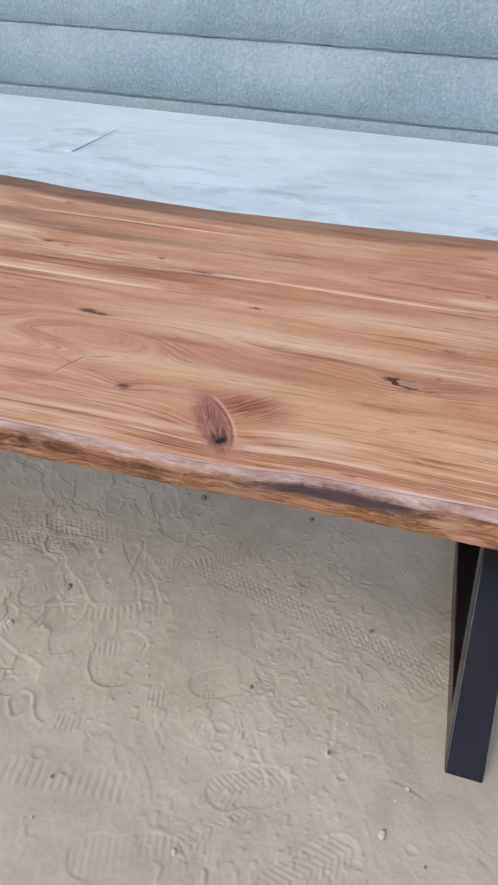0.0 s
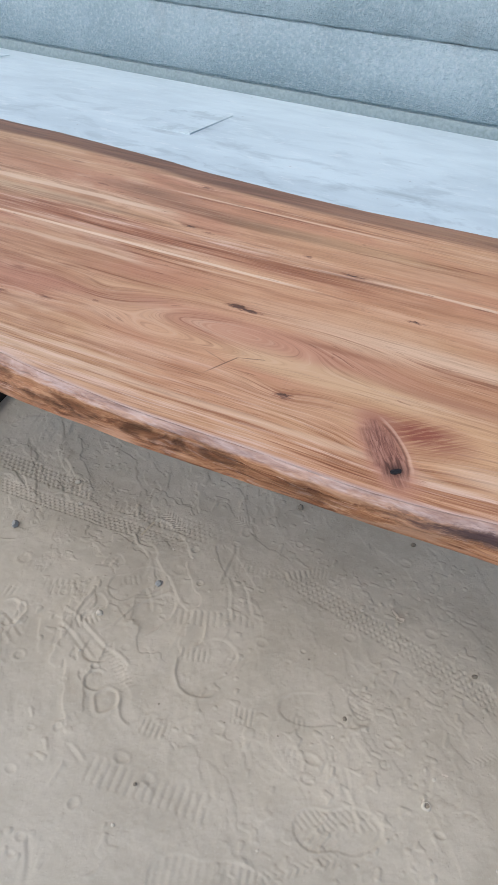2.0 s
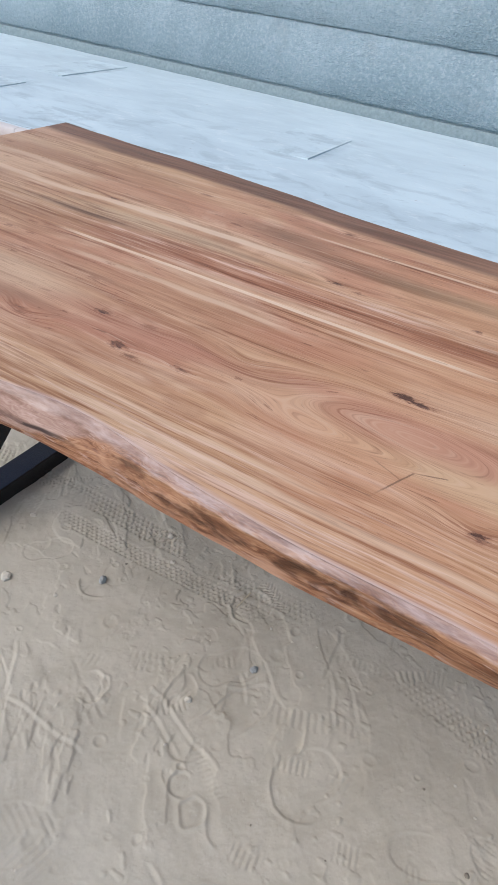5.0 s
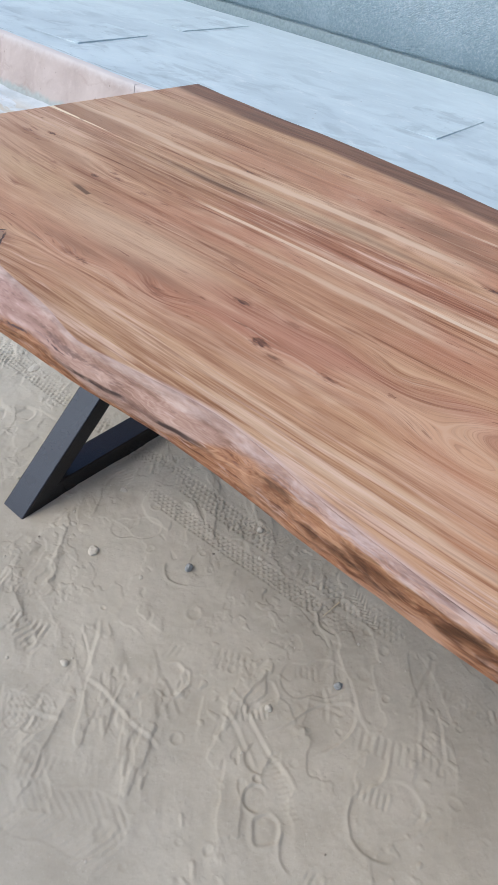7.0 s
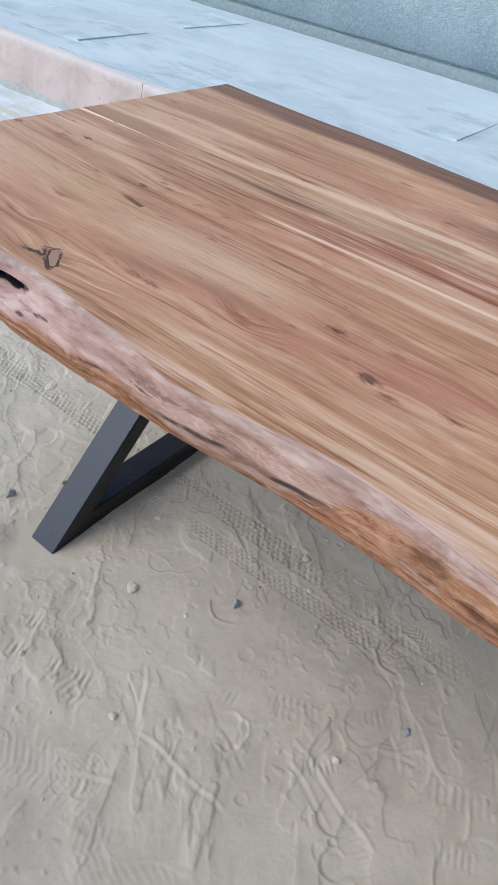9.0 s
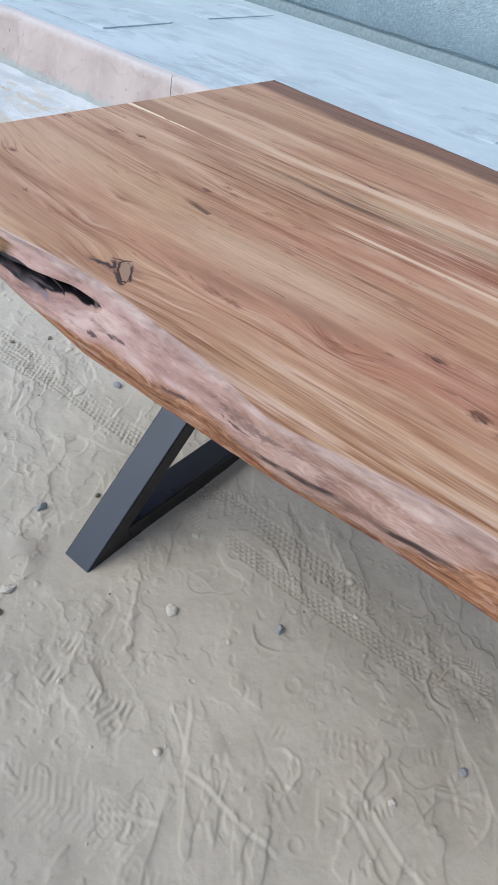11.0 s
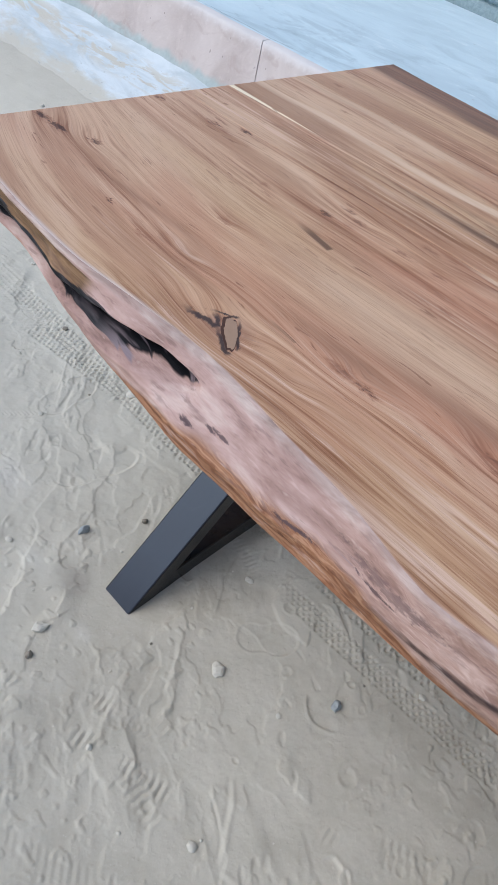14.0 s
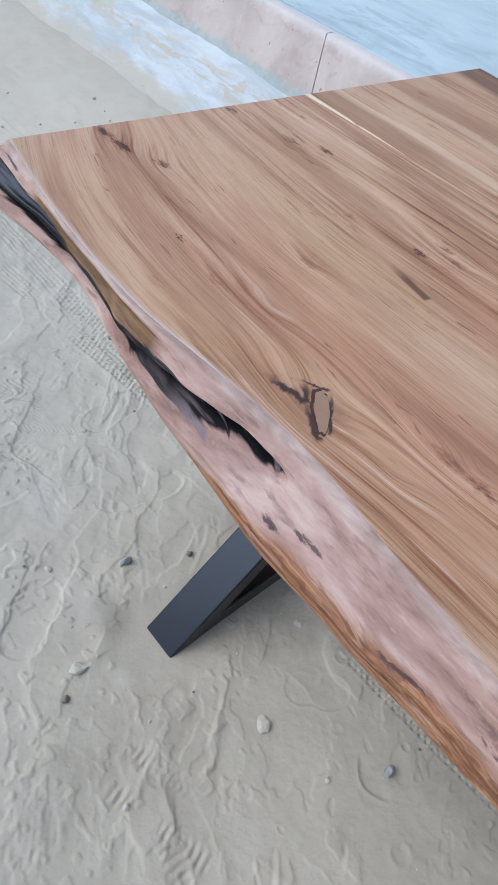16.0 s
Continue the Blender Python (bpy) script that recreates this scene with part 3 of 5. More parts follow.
def concrete():
    g = Graph("trowelled cement screed")
    p = g.obj
    cloud = g.noise(p, (1, 2.2, 1), 1.5, 4.0, 0.6, 0.4)
    smear = g.noise(p, (4.0, 8.0, 1), 1.0, 5.0, 0.62, 0.6)
    fine = g.noise(p, (1, 1, 1), 60.0, 3.0, 0.6)
    x, y, z = g.xyz(p)
    col = g.mix(g.step(cloud, 0.3, 0.7), (.48, .575, .620), (.585, .690, .73))
    col = g.mix(g.m("MULTIPLY", g.step(smear, 0.49, 0.68), g.step(y, 3.9, 2.8, 0.12, 0.55)), col, (.34, .42, .46))
    col = g.mix(g.step(fine, 0.62, 0.75, 0.0, 0.3), col, (.44, .46, .47))
    col = g.mix(g.step(g.cells(p, 7.0), 0.05, 0.02, 0.0, 0.6), col, (.25, .25, .25))
    # darker spots, mostly along the edges of the raised patches
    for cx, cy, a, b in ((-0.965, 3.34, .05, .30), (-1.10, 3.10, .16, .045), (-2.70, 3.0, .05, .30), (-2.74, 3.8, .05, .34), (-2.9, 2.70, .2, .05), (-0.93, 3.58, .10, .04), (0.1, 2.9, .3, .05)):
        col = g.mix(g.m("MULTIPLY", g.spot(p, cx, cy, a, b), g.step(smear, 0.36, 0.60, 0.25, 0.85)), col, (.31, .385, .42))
    split = g.m("ABSOLUTE", g.m("SUBTRACT", g.m("ADD", y, g.m("MULTIPLY", g.m("SUBTRACT", g.noise(p, (6, 1, 1), 1.0, 4.0, 0.6), 0.5), 0.05)), 2.565))
    col = g.mix(g.m("MULTIPLY", g.step(split, 0.0030, 0.0010), g.m("MULTIPLY", g.step(x, -1.92, -2.0), g.step(smear, 0.40, 0.52, 0.2, 0.8))), col, (.16, .20, .21))
    mott = g.noise(p, (9, 16, 1), 1.0, 5.0, 0.7, 0.5)
    col = g.mix(g.m("MULTIPLY", g.step(mott, 0.56, 0.72), g.step(y, 3.3, 2.6, 0.1, 0.55)), col, (.30, .38, .42))
    col = g.mix(g.m("MULTIPLY", g.step(mott, 0.44, 0.30), 0.45), col, (.70, .76, .78))
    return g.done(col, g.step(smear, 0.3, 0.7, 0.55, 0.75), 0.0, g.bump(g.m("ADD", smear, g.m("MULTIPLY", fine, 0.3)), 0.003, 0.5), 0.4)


def riser_plaster():
    g = Graph("pinkish plaster")
    p = g.obj
    x, y, z = g.xyz(p)
    streak = g.noise(p, (5, 5, 2.5), 1.0, 4.0, 0.6, 0.8)
    fine = g.noise(p, (1, 1, 1), 45.0, 4.0, 0.6)
    col = g.mix(g.step(streak, 0.3, 0.7), (.44, .372, .345), (.555, .485, .455))
    col = g.mix(g.step(fine, 0.55, 0.75, 0.0, 0.35), col, (.62, .55, .51))
    damp = g.step(g.m("ADD", z, g.m("MULTIPLY", g.m("SUBTRACT", g.noise(p, (14, 14, 6), 1.0, 3.0), 0.5), 0.07)), 0.345, 0.318)
    col = g.mix(g.m("MULTIPLY", damp, 0.85), col, g.mix(fine, (.25, .33, .33), (.50, .56, .56)))
    rub = g.step(g.noise(p, (9, 9, 14), 1.0, 4.0, 0.6, 1.0), 0.54, 0.68, 0.0, 0.35)
    col = g.mix(rub, col, (.36, .275, .245))
    nick = g.step(g.noise(p, (60, 60, 24), 1.0, 2.0, 0.5), 0.71, 0.76, 0.0, 0.75)
    col = g.mix(nick, col, (.20, .17, .16))
    lip = g.step(g.m("ADD", z, g.m("MULTIPLY", g.m("SUBTRACT", fine, 0.5), 0.03)), 0.465, 0.498, 0.0, 0.6)
    col = g.mix(lip, col, (.66, .64, .63))
    return g.done(col, 0.85, 0.0, g.bump(g.m("ADD", fine, streak), 0.003, 0.6), 0.3)


def apron_cement():
    g = Graph("wet-brushed cement with sand")
    p = g.obj
    x, y, z = g.xyz(p)
    fine = g.noise(p, (1, 1, 1), 38.0, 4.0, 0.6)
    cloud = g.noise(p, (4, 13, 1), 1.0, 5.0, 0.65, 0.8)
    col = g.mix(g.step(cloud, 0.35, 0.65), (.425, .475, .495), (.565, .610, .630))
    spill = g.m("MULTIPLY", g.step(g.m("ABSOLUTE", g.m("SUBTRACT", y, 2.335)), 0.085, 0.01), g.step(g.noise(p, (6, 26, 1), 1.0, 5.0, 0.68, 0.9), 0.46, 0.54))
    specks = g.step(g.noise(p, (30, 46, 1), 1.0, 3.0, 0.6), 0.66, 0.72, 0.0, 0.6)
    drift = g.step(g.m("ADD", y, g.m("MULTIPLY", g.m("SUBTRACT", g.noise(p, (7, 18, 1), 1.0, 5.0, 0.68), 0.5), 0.26)), 2.255, 2.165)
    col = g.mix(g.m("MULTIPLY", g.m("MAXIMUM", spill, drift), 0.85), col, (.47, .43, .35))
    col = g.mix(specks, col, (.30, .31, .29))
    col = g.mix(g.step(fine, 0.6, 0.72, 0.0, 0.3), col, (.45, .48, .48))
    return g.done(col, 0.7, 0.0, g.bump(g.m("ADD", fine, g.m("MULTIPLY", cloud, 2.0)), 0.004, 0.6), 0.4)


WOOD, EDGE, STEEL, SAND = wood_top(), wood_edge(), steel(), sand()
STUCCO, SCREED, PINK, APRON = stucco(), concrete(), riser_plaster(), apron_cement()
BAND = plain("rough cement band", (.125, .178, .190), (.350, .430, .448), 60.0, 0.9, 0.0, 0.010, 0.3)
CHAR = plain("black bark pocket", (.005, .005, .006), (.022, .018, .018), 60.0, 0.35, 0.0, 0.003, 0.25)
RIM = plain("dark bark rim", (.035, .017, .013), (.12, .055, .036), 140.0, 0.5, 0.0, 0.0004, 0.25)
RESIN = plain("brown resin fill", (.30, .185, .115), (.40, .26, .175), 60.0, 0.4, 0.0, 0.0002, 0.3)
STONE_PALE = plain("pale stone", (.43, .40, .335), (.58, .55, .475), 90.0, 0.85, 0.0, 0.001)
STONE_GREY = plain("blue-grey stone", (.215, .230, .230), (.36, .378, .376), 90.0, 0.75, 0.0, 0.001)
STONE_DARK = plain("dark clod", (.15, .13, .105), (.27, .24, .19), 120.0, 0.9, 0.0, 0.001)
LEAF = plain("dry pale leaf", (.40, .36, .29), (.62, .58, .50), 160.0, 0.75, 0.0, 0.0006, 0.3)
STRAW = plain("dry straw", (.45, .38, .25), (.62, .54, .38), 200.0, 0.7)


# ---- building helpers ----
def part(name, bm, material, parent=None, label=""):
    """One mesh object from a bmesh, under parent if there is one."""
    me = bpy.data.meshes.new(name)
    bm.to_mesh(me)
    bm.free()
    for mt in material if isinstance(material, (list, tuple)) else (material,):
        me.materials.append(mt)
    ob = new(name, me)
    ob.parent = parent
    return tagged(ob, label)


def smooth(t):
    t = min(1.0, max(0.0, t)) if isinstance(t, float) else np.clip(t, 0, 1)
    return t * t * (3 - 2 * t)


TABLES = {}


def lattice(seed):
    if seed not in TABLES:
        TABLES[seed] = np.random.RandomState(seed).rand(256, 256)
    return TABLES[seed]


def value_noise(x, y, seed):
    table = lattice(seed)
    xi, yi = np.floor(x).astype(int), np.floor(y).astype(int)
    fx, fy = smooth(x - xi), smooth(y - yi)
    a, b = table[xi % 256, yi % 256], table[(xi + 1) % 256, yi % 256]
    c, d = table[xi % 256, (yi + 1) % 256], table[(xi + 1) % 256, (yi + 1) % 256]
    return (a * (1 - fx) + b * fx) * (1 - fy) + (c * (1 - fx) + d * fx) * fy


def layered(x, y, seed, octaves=4):
    total, amp, norm = 0.0, 1.0, 0.0
    for k in range(octaves):
        total = total + amp * value_noise(x * 2 ** k + 17.3 * k, y * 2 ** k + 5.1 * k, seed + k)
        norm += amp
        amp *= 0.5
    return total / norm


def spread(dense0, dense1, step_size, low, high, growth):
    """Grid lines: even between dense0 and dense1, then growing apart to low and high, for the first two metres at the given rates."""
    def grow(start, sign, stop, rate):
        out, s = [start], step_size
        while abs(out[-1]) < stop:
            s *= rate if abs(out[-1] - start) < 2.0 else 1.35
            out.append(out[-1] + sign * s)
        return out[1:]
    mid = list(np.arange(dense0, dense1 + 1e-6, step_size))
    return np.array(grow(mid[0], -1, -low, growth[0])[::-1] + mid + grow(mid[-1], 1, high, growth[1]))


# ---- sand ground ----
GX = spread(-1.75, 1.05, 0.0022, -600, 600, (1.02, 1.30))
GY = spread(0.60, 1.64, 0.0022, -600, 600, (1.30, 1.02))
X, Y = GRID_X, GRID_Y = np.meshgrid(GX, GY, indexing="ij")


def window(cx, cy, reach):
    """The part of the grid round a point."""
    return slice(*np.searchsorted(GX, (cx - reach, cx + reach))), slice(*np.searchsorted(GY, (cy - reach, cy + reach)))


def sole(whole, cx, cy, angle, length, width, depth, tread="bars", pitch=0.014):
    """Presses a shoe print into the sand."""
    area = window(cx, cy, length)
    X, Y, h = GRID_X[area], GRID_Y[area], whole[area]
    ca, sa = math.cos(radians(angle)), math.sin(radians(angle))
    dx, dy = X - cx, Y - cy
    u, v = (dx * ca + dy * sa) / (length / 2), (-dx * sa + dy * ca) / (width / 2)
    v = v / (1.0 - 0.22 * np.exp(-((u + 0.15) / 0.3) ** 2))
    wob = 0.10 * (value_noise(dx * 30 + 9, dy * 30 + 9, int(abs(cx * 97 + cy * 31)) + 3) - 0.5)
    r = np.sqrt(np.abs(u) ** 2.6 + np.abs(v) ** 2.2) + wob
    worn = smooth((layered(X * 9 + cx * 50 + 20, Y * 9 + cy * 50 + 20, 81, 2) - 0.30) / 0.22)
    depth = depth * 0.30 * worn
    inside = smooth((1.0 - r) / 0.07)
    h -= depth * inside
    h += 0.35 * depth * np.exp(-((r - 1.05) / 0.045) ** 2) * (0.35 + 0.65 * smooth((u * 0.8 - v + 1) / 2))
    lu, lv = u * length / 2, v * width / 2
    if tread == "bars":
        h += 0.28 * depth * inside * np.sin(2 * np.pi * lu / pitch)
    elif tread == "chevron":
        h += 0.3 * depth * inside * np.sin(2 * np.pi * (lu + np.abs(lv) * 0.8) / pitch)
    elif tread == "dots":
        h += 0.5 * depth * inside * np.sin(2 * np.pi * lu / pitch) * np.sin(2 * np.pi * lv / pitch)
    elif tread == "ring":
        h += 0.6 * depth * inside * smooth((r - 0.55) / 0.1) * np.sin(18 * np.arctan2(lv, lu))


def heel(whole, cx, cy, radius, a0, a1, depth):
    """The curved rim that a heel leaves: a lip with a hollow inside."""
    area = window(cx, cy, radius + 0.03)
    X, Y, h = GRID_X[area], GRID_Y[area], whole[area]
    dx, dy = X - cx, Y - cy
    r = np.hypot(dx, dy * 0.9) + 0.006 * (value_noise(dx * 60 + 40, dy * 60 + 40, int(radius * 9000) % 90) - 0.5)
    w = (np.degrees(np.arctan2(dy, dx)) - a0) % 360
    arc = smooth(w / 25) * smooth((a1 - a0 - w) / 25) if a1 - a0 < 355 else 1.0
    h += depth * arc * (np.exp(-((r - radius) / 0.0045) ** 2) - 1.1 * smooth((radius - r) / 0.004) * smooth((r - radius * 0.35) / (radius * 0.5)))


def ladder(whole, cx, cy, angle, length, width, depth, pitch, bend):
    """Lug marks in a row; bend makes them herringbone."""
    area = window(cx, cy, length)
    X, Y, h = GRID_X[area], GRID_Y[area], whole[area]
    ca, sa = math.cos(radians(angle)), math.sin(radians(angle))
    u, v = (X - cx) * ca + (Y - cy) * sa, -(X - cx) * sa + (Y - cy) * ca
    v = v + 0.006 * (value_noise(u * 18 + 70, v * 3 + 70, 55) - 0.5)
    inside = smooth((length / 2 - np.abs(u)) / 0.02) * smooth((width / 2 - np.abs(v)) / 0.006)
    inside = inside * smooth((layered(X * 11 + 5, Y * 11 + 60, 83, 2) - 0.30) / 0.18)
    h += depth * inside * (np.abs(np.sin(np.pi * (u + bend * np.abs(v)) / pitch)) - 0.85)


def furrow(whole, x0, y0, x1, y1, depth):
    """A shallow line with two lips."""
    dx, dy = x1 - x0, y1 - y0
    size = math.hypot(dx, dy)
    area = window((x0 + x1) / 2, (y0 + y1) / 2, size / 2 + 0.04)
    X, Y, h = GRID_X[area], GRID_Y[area], whole[area]
    u = ((X - x0) * dx + (Y - y0) * dy) / size
    v = (-(X - x0) * dy + (Y - y0) * dx) / size + 0.008 * (value_noise(u * 22 + 30, np.zeros_like(u), 57) - 0.5)
    h += depth * smooth(u / 0.015) * smooth((size - u) / 0.015) * (np.exp(-((v - 0.004) / 0.004) ** 2) - 0.8 * np.exp(-((v + 0.004) / 0.004) ** 2))


def tyre(h, middle, half, x0, x1, depth):
    """A bicycle tyre's trace that runs along x; middle gives y for x."""
    d = (Y - middle) / half
    run = smooth((X - x0) / 0.12) * smooth((x1 - X) / 0.12) * (0.12 + 0.88 * smooth((layered(X * 4 + 3, Y * 9, 71, 2) - 0.36) / 0.22))
    inside = smooth((1.0 - np.abs(d)) / 0.18) * run
    h -= depth * 0.25 * inside
    h += depth * 0.2 * run * np.exp(-((np.abs(d) - 1.12) / 0.12) ** 2)
    rows = np.floor(d * 2.5 + 0.5)
    lug = np.cos(2 * np.pi * (X / 0.0150 + 0.5 * rows)) * np.abs(np.cos(np.pi * d * 2.5)) ** 0.8
    h -= depth * 1.6 * inside * smooth((lug - 0.25) / 0.35)


def sand_heights():
    h = 0.16 * smooth((Y - 1.45) / 0.72) * (0.75 + 0.25 * smooth((-X - 0.8) / 1.0))
    close = np.exp(-np.maximum(0, np.hypot(X + 0.3, Y - 1.1) - 2.2) / 1.5)
    h += close * 0.010 * (layered(X * 2.2 + 40, Y * 2.2 + 40, 11) - 0.5)
    wx = X + 0.10 * (layered(X * 4 + 9, Y * 4 + 9, 21, 2) - 0.5)
    wy = Y + 0.10 * (layered(X * 4 + 59, Y * 4 + 31, 23, 2) - 0.5)
    # trodden crust: low ragged terraces, each with one steep side, in patches
    for turn, su, sv, lift, seed, gate in ((0.75, 3.2, 7.5, .0022, 31, .46), (0.95, 5.5, 12, .0018, 33, .48), (0.45, 8, 16, .0012, 35, .50), (1.15, 14, 24, .0009, 37, .52)):
        a = wx * math.cos(turn) - wy * math.sin(turn)
        b = wx * math.sin(turn) + wy * math.cos(turn)
        n = layered(a * su + 50, b * sv + 50, seed, 5)
        edge = smooth((n - 0.50) / 0.020) * (1 - 0.7 * smooth((n - 0.50) / 0.30)) + 0.5 * smooth((n - 0.40) / 0.10)
        h += close * lift * edge * (1 - 0.6 * smooth((X + 0.05) / 0.3)) * smooth((layered(X * 3.5 + 7 * seed, Y * 3.5 + 3 * seed, seed + 20, 3) - gate) / 0.07)
    rough = smooth((-X - 0.7) / 0.6)
    h += close * (0.0010 + 0.0040 * rough) * (layered(X * 26 + 3, Y * 26 + 5, 51, 3) - 0.5)
    h += close * 0.0003 * (value_noise(X * 110 + 5, Y * 110 + 9, 61) - 0.5)
    crumbs = smooth((value_noise(X * 78 + 11, Y * 78 + 3, 63) - 0.74) / 0.10) * smooth((layered(X * 5 + 80, Y * 5 + 20, 65, 3) - 0.47) / 0.10)
    h += close * (0.0016 + 0.0014 * rough) * crumbs
    line = 1.398 - 0.22 * np.maximum(0, X - 0.1) + 0.010 * np.sin(2.3 * X + 0.8)
    tyre(h, line, 0.033, -2.6, 0.15, 0.0018)
    tyre(h, line, 0.030, 0.15, 1.0, 0.0010)
    tyre(h, line - 0.062 + 0.03 * np.sin(1.7 * X), 0.024, -0.8, 0.1, 0.0015)
    tyre(h, 1.335 + 0.10 * (X + 1.75), 0.03, -2.4, -1.28, 0.0018)
    for args in ((0.165, 1.06, 62, .17, .105, .005, "plain"), (-0.02, 1.075, 68, .25, .085, .008, "plain"), (0.015, 0.915, 60, .065, .045, .009, "plain"),
                 (0.53, 0.875, 24, .16, .085, .0055, "chevron"), (0.735, 0.965, 10, .11, .09, .0055, "ring"), (0.19, 0.792, 8, .27, .055, .005, "bars", .0165),
                 (0.14, 1.178, 20, .20, .045, .005, "bars", .015), (-0.21, 1.105, 22, .13, .045, .005, "bars", .014), (-0.70, 0.90, 17, .13, .04, .005, "bars", .014),
                 (-0.625, 0.855, 18, .20, .04, .0045, "bars", .015), (-0.245, 0.685, 30, .24, .11, .0032, "chevron", .016), (-0.43, 0.755, 35, .09, .08, .004, "dots", .012),
                 (-0.118, 1.345, 60, .10, .085, .005, "plain"), (-0.075, 1.185, 50, .14, .09, .005, "plain"), (0.52, 1.14, 35, .10, .08, .004, "dots", .013),
                 (0.44, 1.08, 200, .20, .08, .004, "plain"), (-0.30, 0.975, 65, .15, .08, .005, "plain"), (0.36, 0.70, 15, .22, .09, .0045, "bars"),
                 (0.67, 0.77, 40, .20, .085, .005, "chevron"), (0.86, 1.25, 70, .2, .08, .004, "bars"), (-0.42, 1.28, 75, .16, .08, .004, "plain"),
                 (-1.03, 0.87, 130, .16, .09, .007, "plain"), (-1.16, 1.19, 80, .20, .09, .008, "plain"), (-1.33, 1.08, 20, .2, .09, .006, "bars"),
                 (-1.38, 1.27, 100, .17, .08, .007, "plain"), (-1.55, 1.12, 60, .2, .09, .006, "chevron"), (-0.62, 1.2, 45, .12, .07, .004, "plain"),
                 (-1.12, 0.72, 40, .24, .095, .006, "bars"), (-0.80, 0.70, 10, .22, .09, .005, "dots")):
        if args[6] == "bars" and args[4] < 0.06:
            ladder(h, *args[:5], 0.0018, args[7] if len(args) > 7 else 0.014, 0.0)
        else:
            sole(h, *args)
    # heel rims, ladders of lug marks and drawn lines
    dice = random.Random(12)
    for args in ((0.172, 1.055, .062, 165, 320), (0.027, 0.903, .026, 0, 360), (-0.02, 0.93, .022, 60, 330), (-0.118, 1.345, .046, 40, 300), (-0.283, 0.985, .033, -60, 150),
                 (-0.055, 1.09, .10, 150, 230), (0.05, 1.12, .085, -50, 40), (-0.455, 1.20, .045, 200, 330)):
        heel(h, *args, 0.0016)
    for k in range(10):
        heel(h, dice.uniform(-1.8, 1.0), dice.uniform(0.6, 1.6), dice.uniform(.025, .06), (q := dice.uniform(0, 360)), q + dice.uniform(50, 120), dice.uniform(.0005, .0011))
    for k in range(44):
        ladder(h, dice.uniform(-1.75, 1.0), dice.uniform(0.62, 1.55), dice.uniform(-50, 60), dice.uniform(.06, .18), dice.uniform(.022, .045), dice.uniform(.0012, .0026), dice.uniform(.009, .014), dice.choice((0.0, 0.0, 0.9)))
    for args in ((-0.70, 0.90, 17, .12, .028, .0032, .012, 0.0), (-0.625, 0.855, 18, .20, .026, .0030, .0125, 0.0), (-0.20, 1.097, 22, .12, .035, .0030, .014, 0.0),
                 (-0.245, 0.665, 30, .26, .10, .0009, .017, 0.9), (-0.30, 0.72, 28, .22, .07, .0010, .012, 0.0), (-0.52, 0.70, 25, .3, .09, .0010, .013, 0.4)):
        ladder(h, *args)
    for x0, y0, x1, y1 in ((-0.44, 0.80, -0.40, 0.72), (-0.47, 0.73, -0.37, 0.79), (-0.05, 1.19, 0.0, 1.13), (-0.06, 1.14, 0.02, 1.17), (-0.18, 1.05, 0.03, 0.985), (-0.49, 0.98, -0.41, 0.875), (-0.41, 0.875, -0.2, 0.872)):
        furrow(h, x0, y0, x1, y1, 0.0013)
    for k in range(55):
        q, w, size = dice.uniform(-1.75, 0.95), dice.uniform(0.6, 1.55), dice.uniform(0.03, 0.16)
        t = radians(dice.gauss(-52, 24))
        furrow(h, q, w, q + size * math.cos(t), w + size * math.sin(t), dice.uniform(.0005, .0012) * dice.choice((1, 1, -1)))
    for k in range(26):
        q, w, size = dice.uniform(-1.75, 0.95), dice.uniform(0.6, 1.55), dice.uniform(0.012, 0.045)
        heel(h, q, w, size, (t := dice.uniform(0, 360)), t + dice.uniform(50, 130), dice.uniform(.0005, .0013))
    for k in range(110):
        q, w, size = dice.uniform(-1.75, 0.95), dice.uniform(0.6, 1.55), dice.uniform(0.006, 0.016)
        near = slice(max(0, int(np.searchsorted(GX, q - 4 * size))), int(np.searchsorted(GX, q + 4 * size))), slice(max(0, int(np.searchsorted(GY, w - 4 * size))), int(np.searchsorted(GY, w + 4 * size)))
        r = np.hypot(X[near] - q, (Y[near] - w) * dice.uniform(0.8, 1.6)) / size
        h[near] += dice.uniform(.0006, .0018) * (0.6 * np.exp(-((r - 1.15) / 0.35) ** 2) - np.exp(-r ** 4))
    for fx, fy in ((-0.8615, 1.045), (0.929, 1.036)):
        h *= 1 - smooth((0.13 - np.hypot((X - fx) * 1.1, Y - fy)) / 0.06)
    return h


Z = sand_heights()


def ground_z(x, y):
    return float(Z[np.abs(GX - x).argmin(), np.abs(GY - y).argmin()])


def grid_mesh(name, xs, ys, zs, material):
    nx, ny = len(xs), len(ys)
    co = np.stack([np.repeat(xs, ny), np.tile(ys, nx), zs.ravel()], 1)
    i = (np.arange(nx - 1)[:, None] * ny + np.arange(ny - 1)[None, :]).ravel()
    quads = np.stack([i, i + ny, i + ny + 1, i + 1], 1)
    me = bpy.data.meshes.new(name)
    me.vertices.add(len(co))
    me.vertices.foreach_set("co", co.ravel())
    me.loops.add(quads.size)
    me.loops.foreach_set("vertex_index", quads.ravel())
    me.polygons.add(len(quads))
    me.polygons.foreach_set("loop_start", np.arange(len(quads)) * 4)
    me.polygons.foreach_set("use_smooth", np.ones(len(quads), bool))
    me.update(calc_edges=True)
    me.materials.append(material)
    return new(name, me)


tagged(grid_mesh("ground", GX, GY, Z, SAND), "trodden grey sand with shoe prints and tyre tracks", "sand", kind="structure")


